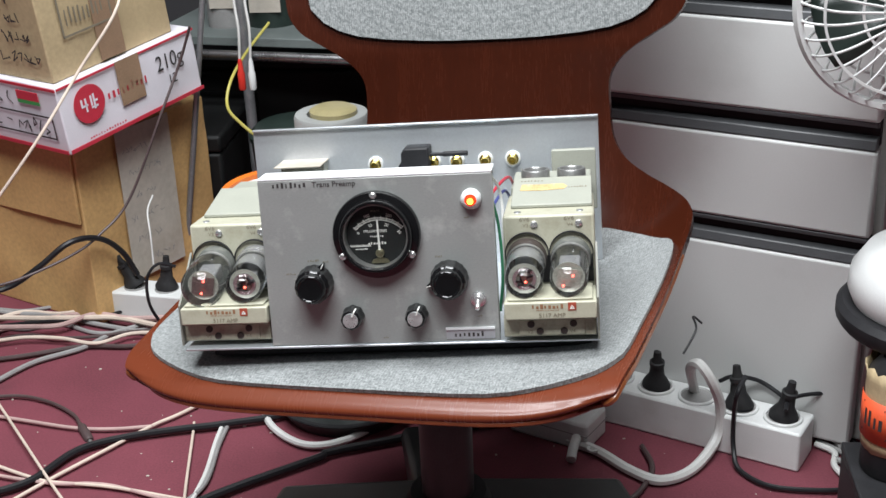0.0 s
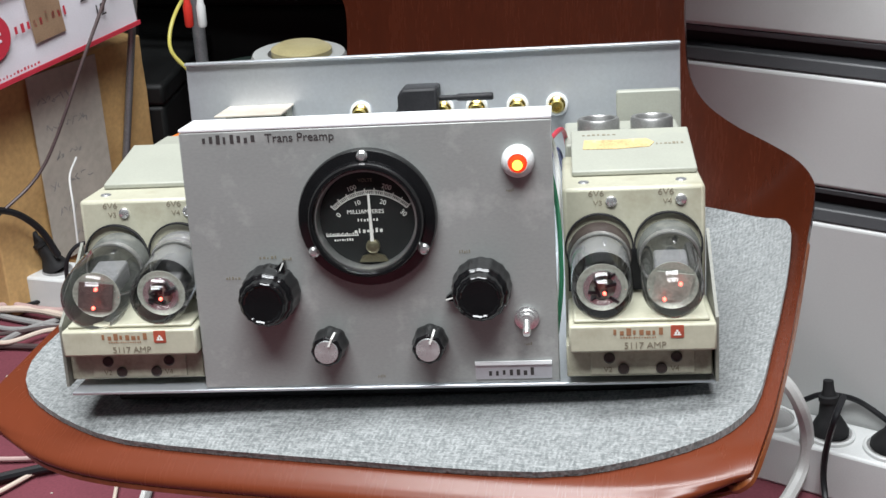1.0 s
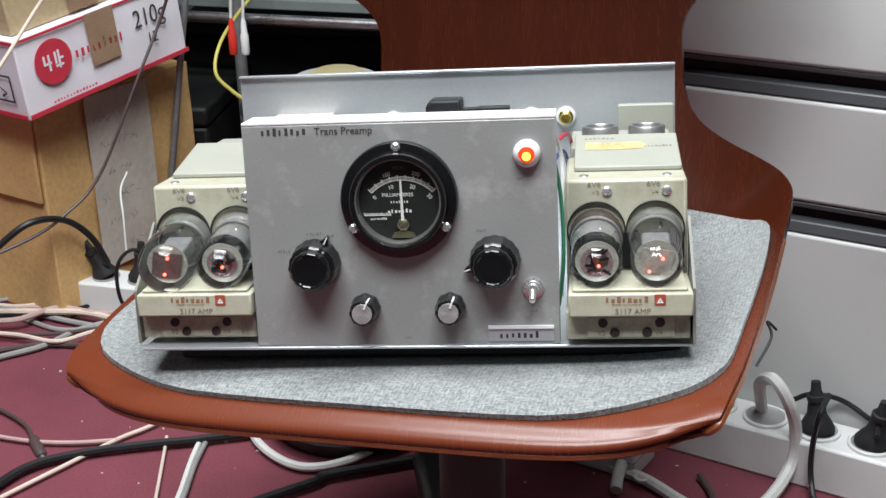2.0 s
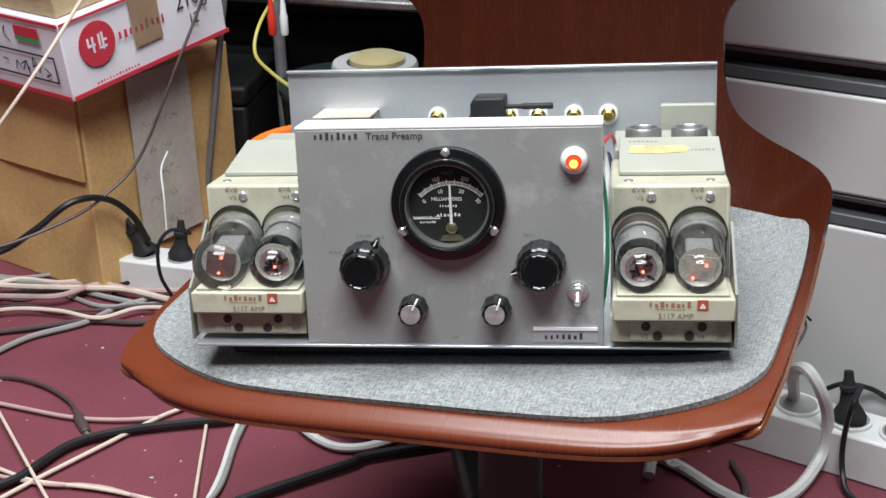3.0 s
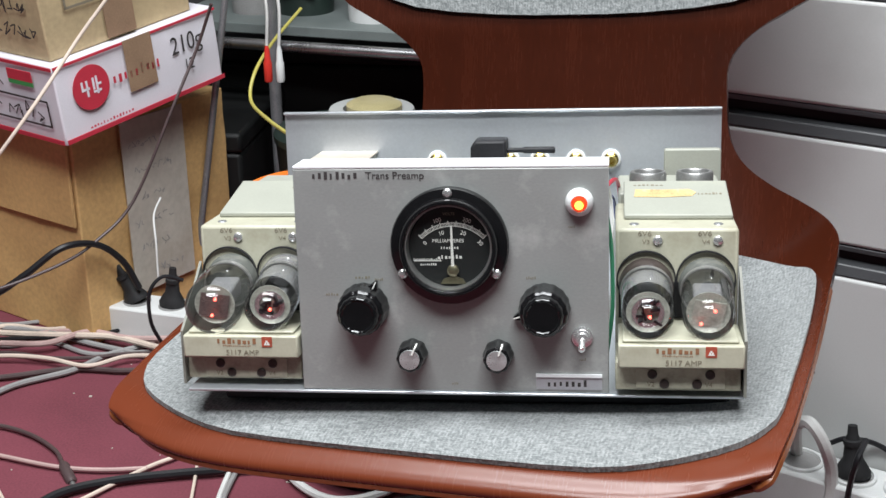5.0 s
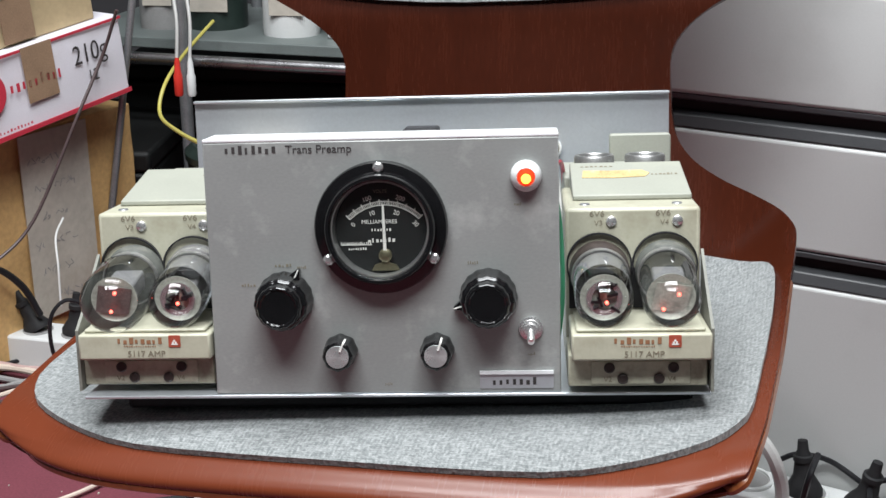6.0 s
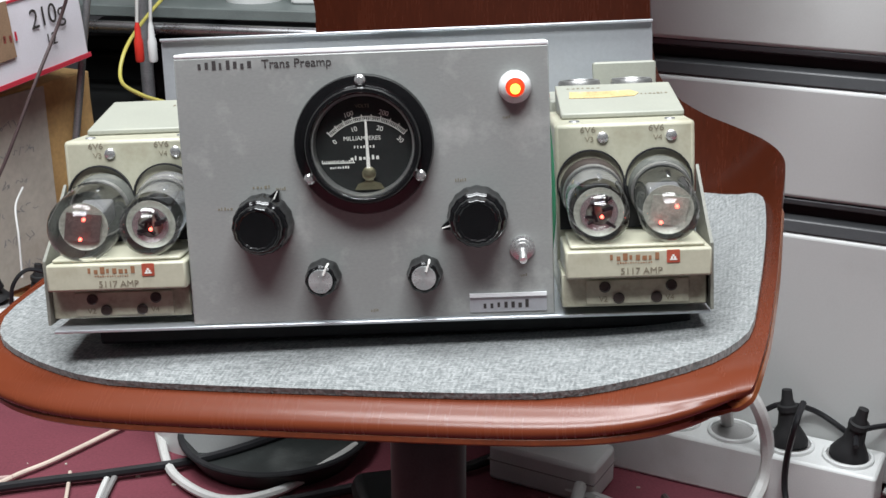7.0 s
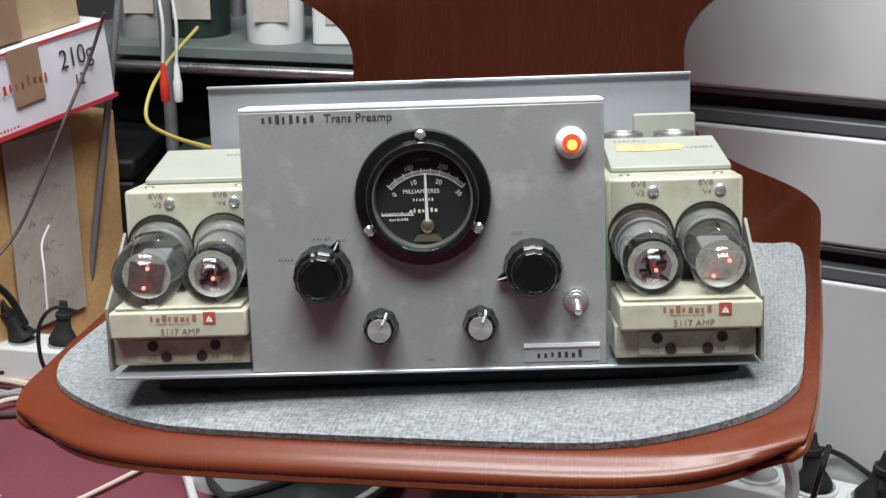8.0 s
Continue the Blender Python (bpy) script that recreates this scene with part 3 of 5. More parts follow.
panel = part("front_panel", bm, ALU, amp, "brushed aluminium front panel", bevel=0.0006)
part("panel_flange", box(-0.0935, 0.0935, 0.0, 0.028, 0.1414, 0.1432), ALU_EDGE, panel, "bright bent top flange", bevel=0.0005)
for x in (-0.0925, 0.0905):
    part("panel_return", box(x, x + 0.002, 0.0022, 0.02, 0.006, 0.1408), ALU, panel)

lettering("Trans Preamp", 0.0062, Matrix.Translation((-0.0495, -0.0002, 0.1352)) @ FACING, DARK_INK, panel)
bars([(0.0 + w[0], w[1], w[2], w[3]) for w in strokes(-0.0815, 0.1352, 0.0285, 0.0045, 8, 3)], Matrix.Translation((0, -0.0001, 0)) @ FACING, DARK_INK, panel, "name_bar", apart=True)
part("name_plate", prism(rounded(0.050, 0.0895, 0.0065, 0.0152, 0.0008), -0.0006, -0.0001), ALU_BACK, panel, "small aluminium name plate")
part("name_plate_edge", box(0.0500, 0.0895, -0.0018, -0.0007, 0.0146, 0.0165), ALU_EDGE, panel)
bars(strokes(0.057, 0.0085, 0.025, 0.0042, 7, 8), Matrix.Translation((0, -0.0007, 0)) @ FACING, DARK_INK, panel, "name_bar", apart=True)
for x, z, w in ((-0.0765, 0.064, 0.008), (-0.058, 0.0745, 0.010), (-0.046, 0.0735, 0.005), (0.070, 0.0105 + 0.095, 0.004), (0.045, 0.0745, 0.006), (0.076, 0.0245, 0.004), (-0.001, 0.0085, 0.004)):
    bars(strokes(x, z, w, 0.0016, 5, int(x * 9999)), Matrix.Translation((0, -0.0001, 0)) @ FACING, FADED_INK, panel, "tiny_print")

# the round moving-coil meter
MX, MZ = 0.0, 0.0955
meter = part("meter", turned([(0.0255, 0.0), (0.0352, 0.0), (0.0352, 0.0045), (0.0345, 0.006), (0.0315, 0.0066), (0.0298, 0.0072), (0.0290, 0.0115), (0.0282, 0.0128), (0.0268, 0.0128), (0.0258, 0.0112), (0.0255, 0.004), (0.0255, 0.0)], (MX, 0, MZ), "-y", 64),
             BLACK_PLASTIC, amp, "round black bakelite panel meter")
part("dial", turned([(0.0, 0.0), (0.0256, 0.0), (0.0256, 0.0035), (0.0, 0.0035)], (MX, 0, MZ), "-y", 48), DIAL, meter, "black dial")
part("rim", turned([(0.0243, 0.0036), (0.0256, 0.0036), (0.0256, 0.0105), (0.0249, 0.0105), (0.0243, 0.0036)], (MX, 0, MZ), "-y", 48), NICKEL, meter, "thin metal rim")
ob = part("meter_window", turned([(0.0, 0.0116), (0.0258, 0.0116), (0.0258, 0.0122), (0.0, 0.0122)], (MX, 0, MZ), "-y", 48), METER_GLASS, meter, "clear glass window")
ob.visible_shadow = False
PIVOT = Vector((MX + 0.002, 0, MZ - 0.0135))
bm = bmesh.new()
for k in range(46):
    a = radians(135 - 90 * k / 45)
    r0, r1 = 0.0255, 0.0272 if k % 5 else 0.0286
    c, s = math.cos(a), math.sin(a)
    w = 0.00016 if k % 5 else 0.00028
    q = [(PIVOT.x + r * c + d * -s, PIVOT.z + r * s + d * c) for r, d in ((r0, -w), (r1, -w), (r1, w), (r0, w))]
    prism(q, -0.0039, -0.0036, bm)
for r in (0.0253, 0.0273):
    for k in range(36):
        a, b = radians(135 - 90 * k / 36), radians(135 - 90 * (k + 1) / 36)
        prism([(PIVOT.x + q * math.cos(t), PIVOT.z + q * math.sin(t)) for q, t in ((r, a), (r + 0.00035, a), (r + 0.00035, b), (r, b))], -0.0039, -0.0036, bm)
part("scale", bm, WHITE_INK, meter, "white printed scale", smooth=False)
for body, deg, r, size in (("0", 137, 0.0225, 0.0034), ("10", 107, 0.0222, 0.0034), ("20", 73, 0.0222, 0.0034), ("30", 43, 0.0225, 0.0034), ("100", 107, 0.0302, 0.0034), ("200", 73, 0.0302, 0.0034)):
    a = radians(deg)
    lettering(body, size, Matrix.Translation((PIVOT.x + r * math.cos(a), -0.0037, PIVOT.z + r * math.sin(a))) @ FACING @ Matrix.Rotation(a - radians(90), 4, "Z") @ Matrix.Translation((-0.0009 * len(body), -0.0011, 0)), WHITE_INK, meter, "scale_figure")
lettering("MILLIAMPERES", 0.0030, Matrix.Translation((MX - 0.0102, -0.0037, MZ + 0.0022)) @ FACING, WHITE_INK, meter, "scale_figure")
lettering("VOLTS", 0.0024, Matrix.Translation((MX - 0.0035, -0.0037, MZ + 0.0185)) @ FACING, FADED_INK, meter, "scale_figure")
bars(strokes(MX - 0.005, MZ - 0.0018, 0.011, 0.0018, 7, 1) + strokes(MX - 0.007, MZ - 0.0078, 0.015, 0.0022, 7, 2) + [(MX - 0.0215, 0.0165, MZ - 0.0092, 0.0005)] + strokes(MX - 0.0215, MZ - 0.0086, 0.0165, 0.0012, 16, 4) + strokes(MX - 0.0175, MZ - 0.0118, 0.010, 0.0013, 8, 6),
     Matrix.Translation((0, -0.0036, 0)) @ FACING, WHITE_INK, meter, "dial_print")
bm = prism([(PIVOT.x - 0.0009, PIVOT.z), (PIVOT.x + 0.0009, PIVOT.z), (PIVOT.x + 0.0001, PIVOT.z + 0.0262), (PIVOT.x - 0.0009, PIVOT.z + 0.0262)], -0.0062, -0.0056)
part("needle", bm, WHITE_INK, meter, "white needle")
bm = turned([(0.0, 0.0036), (0.0035, 0.0036), (0.0035, 0.0058), (0.002, 0.0068), (0.0, 0.0068)], (PIVOT.x, 0, PIVOT.z - 0.001), "-y", 20)
prism([(PIVOT.x - 0.0075, PIVOT.z - 0.0092), (PIVOT.x + 0.0075, PIVOT.z - 0.0092), (PIVOT.x + 0.0058, PIVOT.z - 0.0062), (PIVOT.x + 0.002, PIVOT.z - 0.005), (PIVOT.x + 0.002, PIVOT.z + 0.001), (PIVOT.x - 0.002, PIVOT.z + 0.001), (PIVOT.x - 0.002, PIVOT.z - 0.005), (PIVOT.x - 0.0058, PIVOT.z - 0.0062)], -0.0050, -0.0037, bm)
part("movement_bridge", bm, BRASS_DULL, meter, "brassy movement bridge")
for deg in (90, 210, 330):
    a = radians(deg)
    bm = turned([(0.0, 0.005), (0.0028, 0.005), (0.0028, 0.0078), (0.0018, 0.0088), (0.0, 0.0090)], (MX + 0.0322 * math.cos(a), 0, MZ + 0.0322 * math.sin(a)), "-y", 16)
    part("screw", bm, CHROME, meter, "nickel screw head")


def pointer_knob(x, z, deg):
    knob = part("knob", turned([(0.0, 0.0), (0.0152, 0.0), (0.0152, 0.003), (0.0146, 0.0045), (0.0142, 0.0132), (0.0139, 0.0146), (0.0131, 0.0156), (0.0122, 0.0161), (0.0119, 0.0172), (0.0117, 0.0196), (0.0113, 0.0211), (0.0105, 0.0219), (0.0097, 0.0219), (0.0090, 0.0213), (0.0, 0.0211)], (x, -0.0005, z), "-y", 96, wobble=16, depth=0.014), BLACK_PLASTIC, amp, "black ribbed pointer knob")
    a = radians(deg)
    c, s = math.cos(a), math.sin(a)
    q = [(x + r * c - d * s, z + r * s + d * c) for r, d in ((0.0135, -0.0034), (0.0192, -0.0006), (0.0192, 0.0006), (0.0135, 0.0034))]
    part("pointer", prism(q, -0.0062, -0.0008), BLACK_PLASTIC, knob, bevel=0.0006)
    q = [(x + r * c - d * s, z + r * s + d * c) for r, d in ((0.0145, -0.0004), (0.0190, -0.0003), (0.0190, 0.0003), (0.0145, 0.0004))]
    part("pointer_line", prism(q, -0.0066, -0.0063), WHITE_INK, knob)
    return knob


pointer_knob(-0.0532, 0.0570, 63)
pointer_knob(0.0556, 0.0572, 196)


def small_knob(x, z, deg):
    knob = part("knob", turned([(0.0, 0.0), (0.0090, 0.0), (0.0090, 0.004), (0.0084, 0.0055), (0.0078, 0.0135), (0.0068, 0.0145), (0.0, 0.0145)], (x, -0.0005, z), "-y", 48, wobble=8, depth=0.035), BLACK_PLASTIC, amp, "small black fluted knob")
    part("cap", turned([(0.0, 0.0146), (0.0062, 0.0146), (0.0060, 0.0152), (0.0, 0.0152)], (x, -0.0005, z), "-y", 32), SPUN, knob, "spun aluminium cap")
    a = radians(deg)
    c, s = math.cos(a), math.sin(a)
    q = [(x + r * c - d * s, z + r * s + d * c) for r, d in ((0.0035, -0.0005), (0.0083, -0.0005), (0.0083, 0.0005), (0.0035, 0.0005))]
    part("index_line", prism(q, -0.0164, -0.0060), WHITE_INK, knob)


small_knob(-0.0243, 0.0285, 66)
small_knob(0.0277, 0.0285, 70)

lamp = part("pilot_lamp", turned([(0.0, 0.0), (0.0082, 0.0), (0.0082, 0.003), (0.0068, 0.0062), (0.0048, 0.0075), (0.0045, 0.004), (0.0, 0.004)], (0.0764, -0.0002, 0.1212), "-y", 32), WHITE_PLASTIC, amp, "round white pilot lamp holder")
part("lens", turned([(0.0, 0.0042), (0.0046, 0.0042), (0.0042, 0.0075), (0.0, 0.0088)], (0.0764, -0.0002, 0.1212), "-y", 24), PILOT, lamp, "glowing orange lens")
part("lamp_core", turned([(0.0, 0.0), (0.0024, 0.0006), (0.0026, 0.0018), (0.0, 0.0024)], (0.0764, -0.0080, 0.1206), "-y", 12), PILOT_CORE, lamp)

toggle = part("toggle_switch", turned([(0.0, 0.0), (0.0064, 0.0), (0.0064, 0.0012), (0.0050, 0.0014), (0.0048, 0.0030), (0.0036, 0.0032), (0.0034, 0.0060), (0.0, 0.0062)], (0.0777, -0.0002, 0.0395), "-y", 24), CHROME, amp, "chromed toggle switch")
part("lever", turned([(0.0, 0.0), (0.0014, 0.0), (0.0022, 0.0090), (0.0018, 0.0104), (0.0, 0.0108)], (0.0777, -0.005, 0.0395), Matrix.Rotation(radians(112), 4, "X"), 16), CHROME, toggle)

# signal sockets and the black coupler on the back plate
for x in (-0.0405, 0.0165, 0.0396, 0.0674, 0.0941):
    jack = part("signal_socket", turned([(0.0, 0.0), (0.0056, 0.0), (0.0056, 0.0055), (0.0044, 0.0062), (0.0044, 0.013), (0.0036, 0.0145), (0.0022, 0.0145), (0.0022, 0.010), (0.0, 0.010)], (x, 0.249, 0.1085), "-y", 20), GOLD, amp, "gold plated signal socket")
    part("washer", turned([(0.0057, 0.0), (0.0076, 0.0), (0.0076, 0.003), (0.0068, 0.0040), (0.0057, 0.004), (0.0057, 0.0)], (x, 0.249, 0.1085), "-y", 24), WHITE_PLASTIC, jack, "white insulating washer")
bm = prism([(-0.0150, 0.085), (0.0155, 0.085), (0.0155, 0.1268), (-0.0085, 0.1268), (-0.0115, 0.1215), (-0.0115, 0.1135), (-0.0150, 0.1095)], 0.222, 0.248)
coupler = part("coupler_block", bm, BLACK_MATT, amp, "black plastic coupler block", bevel=0.002)
part("coupler_rod", turned([(0.0, 0.0), (0.0019, 0.0), (0.0019, 0.012), (0.0026, 0.014), (0.0026, 0.036), (0.002, 0.037), (0.0, 0.037)], (0.0150, 0.234, 0.1180), "x", 14), BLACK_MATT, coupler)
for pts, m in (([(0.083, 0.08, 0.104), (0.091, 0.10, 0.112), (0.098, 0.13, 0.112), (0.101, 0.17, 0.09)], RED_WIRE), ([(0.082, 0.07, 0.09), (0.090, 0.09, 0.102), (0.095, 0.12, 0.102), (0.098, 0.16, 0.08)], BLUE_WIRE),
               ([(0.090, 0.02, 0.12), (0.0945, 0.03, 0.09), (0.0955, 0.03, 0.05), (0.092, 0.03, 0.02)], GREEN_WIRE), ([(0.088, 0.05, 0.13), (0.094, 0.07, 0.11), (0.0955, 0.06, 0.07), (0.093, 0.05, 0.02)], WHITE_CABLE)):
    part("wire", swept(pts, 0.0014, 6, 6), m, amp)


# ---- the two amplifier modules ----
def module(x, y, z, label):
    m = thing("amplifier_module", SEAT @ Matrix.Translation((x, y, z)), label, "amplifier", "amplifier modules beside the panel")
    W = 0.074
    body = part("housing", box(0, W, 0.0, 0.0855, 0.004, 0.0935), CREAM, m, "cream enamelled steel housing", bevel=0.0022)
    for sx in (0.0115, 0.0625):
        part("screw", turned([(0.0, 0.0), (0.0030, 0.0), (0.0026, 0.0007), (0.0, 0.0009)], (sx, 0.0125, 0.0935), "z", 14), STEEL_DARK, body)
    part("lid", prism([(0.0265, 0.0937), (0.0265, 0.0968), (0.085, 0.1085), (0.085, 0.0937)], 0.0055, W - 0.0015, axis="x"), GREEN_WHITE, m, "pale enamelled lid sloping up to the back", bevel=0.0008)
    for cx in (0.0225, 0.0545) if x > 0 else (0.0630,):
        can = part("can_socket", turned([(0.0095, 0.0), (0.0128, 0.0), (0.0128, 0.0075), (0.0120, 0.0090), (0.0102, 0.0090), (0.0095, 0.0080), (0.0095, 0.0)], (cx, 0.121, 0.1002), "z", 32), NICKEL, m, "open round metal valve socket")
        part("socket_bore", turned([(0.0, 0.0), (0.0093, 0.0), (0.0093, 0.0025), (0.0, 0.0025)], (cx, 0.121, 0.1002), "z", 20), BLACK_MATT, can)
    part("rear_housing", box(0.002, W - 0.002, 0.086, 0.160, 0.004, 0.1002), GREEN_WHITE, m, "pale rear housing", bevel=0.0015)
    if x > 0:
        part("rear_tab", prism(rounded(0.0355, 0.0765, 0.06, 0.117, 0.002), 0.172, 0.180), GREEN_WHITE, m, "pale green upright tab", bevel=0.001)
    else:
        part("rear_tab", box(0.037, 0.080, 0.184, 0.202, 0.08, 0.1105), GREEN_WHITE, m, bevel=0.001)
        part("tab_label", box(0.036, 0.0815, 0.160, 0.2025, 0.1107, 0.1120), PAPER, m, "pale paper label on a raised block", bevel=0.0004)
    # front: valve wells, lip and test points
    for cx in (0.0186, 0.0546):
        part("valve_well", turned([(0.0172, -0.0005), (0.0180, -0.0005), (0.0180, 0.0025), (0.0172, 0.0025), (0.0172, -0.0005)], (cx, 0.0, 0.0620), "-y", 36), BLACK_MATT, m)
        part("set_screw", turned([(0.0, 0.0), (0.0031, 0.0), (0.0029, 0.0012), (0.0020, 0.0018), (0.0, 0.0018)], (cx + 0.0068, 0.0, 0.0860), "-y", 18), CHROME, m, "slotted nickel screw")
        lettering("6V6", 0.0046, Matrix.Translation((cx - 0.0052, -0.0001, 0.0887)) @ FACING, FADED_INK, m, squeeze=1.15)
    for word, cx in (("V3", 0.0186), ("V4", 0.0546)):
        lettering(word, 0.0040, Matrix.Translation((cx - 0.0026, -0.0001, 0.0838)) @ FACING, FADED_INK, m, squeeze=1.1)
    lip = part("lip", box(0.0015, W, -0.051, -0.004, 0.0208, 0.0350), CREAM, m, "projecting cream lip", bevel=0.0012)
    part("lip_ledge", box(0.004, W - 0.003, -0.0475, -0.004, 0.0351, 0.0372), CREAM, lip, bevel=0.001)
    bars(strokes(0.0235, 0.0298, 0.0255, 0.0036, 8, 21, 0.6), Matrix.Translation((0, -0.0511, 0)) @ FACING, BROWN_INK, lip, "name_bar", apart=True)
    part("emblem", prism(rounded(0.0515, 0.0580, 0.0280, 0.0345, 0.0006), -0.0514, -0.0511), RED_INK, lip, "small red printed emblem")
    bars([(0.0530, 0.0036, 0.0293, 0.0006), (0.0535, 0.0010, 0.0299, 0.0012), (0.0550, 0.0010, 0.0299, 0.0012), (0.0542, 0.0010, 0.0311, 0.0010)], Matrix.Translation((0, -0.0515, 0)) @ FACING, WHITE_INK, lip, "emblem_mark")
    bars(strokes(0.0270, 0.0282, 0.018, 0.0008, 14, 5), Matrix.Translation((0, -0.0511, 0)) @ FACING, BROWN_INK, lip, "tiny_print")
    lettering("5117 AMP", 0.0047, Matrix.Translation((0.0285, -0.0512, 0.0228)) @ FACING, FADED_INK, lip, squeeze=1.05)
    strip = part("test_strip", box(0.0, W - 0.001, -0.040, -0.0005, 0.004, 0.0213), CREAM_DARK, m, "soiled cream test strip under the lip", bevel=0.0008)
    part("strip_plate", box(0.012, W - 0.010, -0.0412, -0.0402, 0.0055, 0.0180), CREAM_DARK, strip, bevel=0.0004)
    for cx, cz in ((0.0215, 0.0145), (0.0285, 0.0085), (0.0475, 0.0085), (0.0550, 0.0145)):
        part("test_socket", turned([(0.0, 0.0), (0.0029, 0.0), (0.0029, 0.0008), (0.0022, 0.0012), (0.0022, 0.0006), (0.0, 0.0006)], (cx, -0.0413, cz), "-y", 16), BROWN_BASE, strip, "dark test socket")
    lettering("V2", 0.0040, Matrix.Translation((0.0185, -0.0414, 0.0068)) @ FACING, FADED_INK, strip)
    lettering("V4", 0.0040, Matrix.Translation((0.0520, -0.0414, 0.0068)) @ FACING, FADED_INK, strip)
    sx = W + 0.0001 if x > 0 else -0.0017
    part("cheek", prism([(-0.045, 0.002), (0.0, 0.002), (0.0, 0.070), (-0.030, 0.046), (-0.045, 0.036)], sx, sx + 0.0016, axis="x"), CHEEK_GREY, m, "dull grey side cheek")
    # a thin black sheet stands in for the shade behind the valves
    part("valve_shade_sheet", box(0.002, W - 0.002, -0.0008, -0.0002, 0.0375, 0.0600), BLACK_MATT, m, "black sheet for the shade behind the valves")
    return m


RIGHT, LEFT = (0.0972, 0.035, 0.0045), (-0.1685, 0.046, 0.0045)
right = module(*RIGHT, "cream enamelled valve amplifier module with pale green lid")
left = module(*LEFT, "cream enamelled valve amplifier module beside the front panel")
LID_TOP = Matrix.Translation((0, 0.0265, 0.0969)) @ Matrix.Rotation(math.atan2(0.0117, 0.0585), 4, "X")
bm = prism([(0.012, 0.030), (0.030, 0.029), (0.049, 0.031), (0.052, 0.037), (0.048, 0.043), (0.030, 0.042), (0.013, 0.043)], 0.0, 0.0003, axis="z")
bm.transform(LID_TOP)
part("sticker", bm, TAN_LABEL, right, "torn tan paper sticker")
bars(strokes(0.053, 0.034, 0.016, 0.003, 7, 31), LID_TOP, FADED_INK, right, "tiny_print")
bars(strokes(0.012, 0.050, 0.02, 0.002, 7, 33), LID_TOP, FADED_INK, right, "tiny_print")
bars(strokes(0.045, 0.044, 0.016, 0.0025, 7, 35), LID_TOP, FADED_INK, left, "tiny_print")


# ---- the glass valves ----
def valve(at, lean, base, style, label, fat=1.0):
    """A glass power valve lying with its dome to the front; at is the middle of its base, lean turns it sideways and up."""
    m = SEAT @ Matrix.Translation(at) @ Matrix.Rotation(radians(lean[0]), 4, "Z") @ Matrix.Rotation(radians(90 + lean[1]), 4, "X") @ Matrix.Diagonal((1, 1, 0.88, 1))
    v = thing("glass_valve", m, label, "valve", "glass valves in the modules")
    part("base", turned([(0.0, 0.0), (0.0158, 0.0), (0.0164, 0.003), (0.0164, 0.0125), (0.0156, 0.0145), (0.0, 0.0145)]), base, v, "moulded valve base")
    part("collar", turned([(0.0146, 0.0146), (0.0158, 0.0146), (0.0155, 0.0178), (0.0146, 0.0178), (0.0146, 0.0146)]), NICKEL, v)
    wide = 0.0153 * fat
    prof = [(0.0148, 0.0148), (0.0152, 0.0190), (wide, 0.029), (wide, 0.0560)] + [(wide * math.cos(radians(a)), 0.0560 + 0.0205 * math.sin(radians(a))) for a in range(6, 90, 6)] + [(0.0, 0.0765)]
    bm = turned(prof)
    for f in [f for f in bm.faces if len(f.verts) > 4]:
        bm.faces.remove(f)

    g = part("glass_bulb", bm, GLASS, v, "clear domed glass bulb")
    g.visible_shadow = False
    part("plate_box", prism(rounded(-0.0085, 0.0085, -0.0055, 0.0055, 0.002), 0.018, 0.0543, axis="z"), PLATE_GREY, v, "grey metal plate box")
    part("mica_disc", turned([(0.0, 0.0545), (0.0126, 0.0545), (0.0126, 0.0550), (0.0, 0.0550)], n=28), MICA, v, "mica spacer")
    if style == "silver":
        part("getter_coat", turned([(0.0147, 0.0195), (0.0148, 0.0430), (0.0147, 0.0430), (0.0146, 0.0195), (0.0147, 0.0195)]), SILVER, v, "silvery getter mirror")
        part("getter_ring", turned([(0.0065, 0.0552), (0.0095, 0.0552), (0.0095, 0.0562), (0.0065, 0.0562), (0.0065, 0.0552)], n=18), SILVER, v)
        r = random.Random(int(abs(at[0]) * 10000))
        bm = bmesh.new()
        for k in range(11):
            a, d, w = r.uniform(0, 6.28), r.uniform(0.002, 0.0085), r.uniform(0.0009, 0.0022)
            c, s = d * math.cos(a), d * math.sin(a)
            flag = box(-w * 1.5, w * 1.5, -w * 0.4, w * 0.4, 0.0563, 0.0568 + 0.003 * r.random())
            flag.transform(Matrix.Translation((c, s, 0)) @ Matrix.Rotation(r.uniform(0, 6.28), 4, "Z"))
            me = bpy.data.meshes.new("flag")
            flag.to_mesh(me)
            flag.free()
            bm.from_mesh(me)
            bpy.data.meshes.remove(me)
        part("getter_flags", bm, BLACK_GETTER, v, "burnt dark getter flags", smooth=False)
        dots = [(0.001, -0.001)]
    else:
        part("top_shield", prism([(-0.0105, -0.0062), (0.0072, -0.0082), (0.0105, 0.0060), (-0.0075, 0.0085)], 0.0560, 0.0566, axis="z"), BROWN_PLATE if style == "dark" else MICA, v, "square top shield")
        dots = [(-0.0042, -0.0050), (0.0036, 0.0030)] if style == "clear" else [(0.002, 0.0052), (-0.001, -0.0052)]
    for dx, dz in dots:
        part("heater", turned([(0.0, 0.0), (0.0009, 0.0003), (0.0009, 0.0013), (0.0, 0.0018)], (dx, dz, 0.0600), "z", 10), GLOW, v, "glowing red heater tip")
    return v


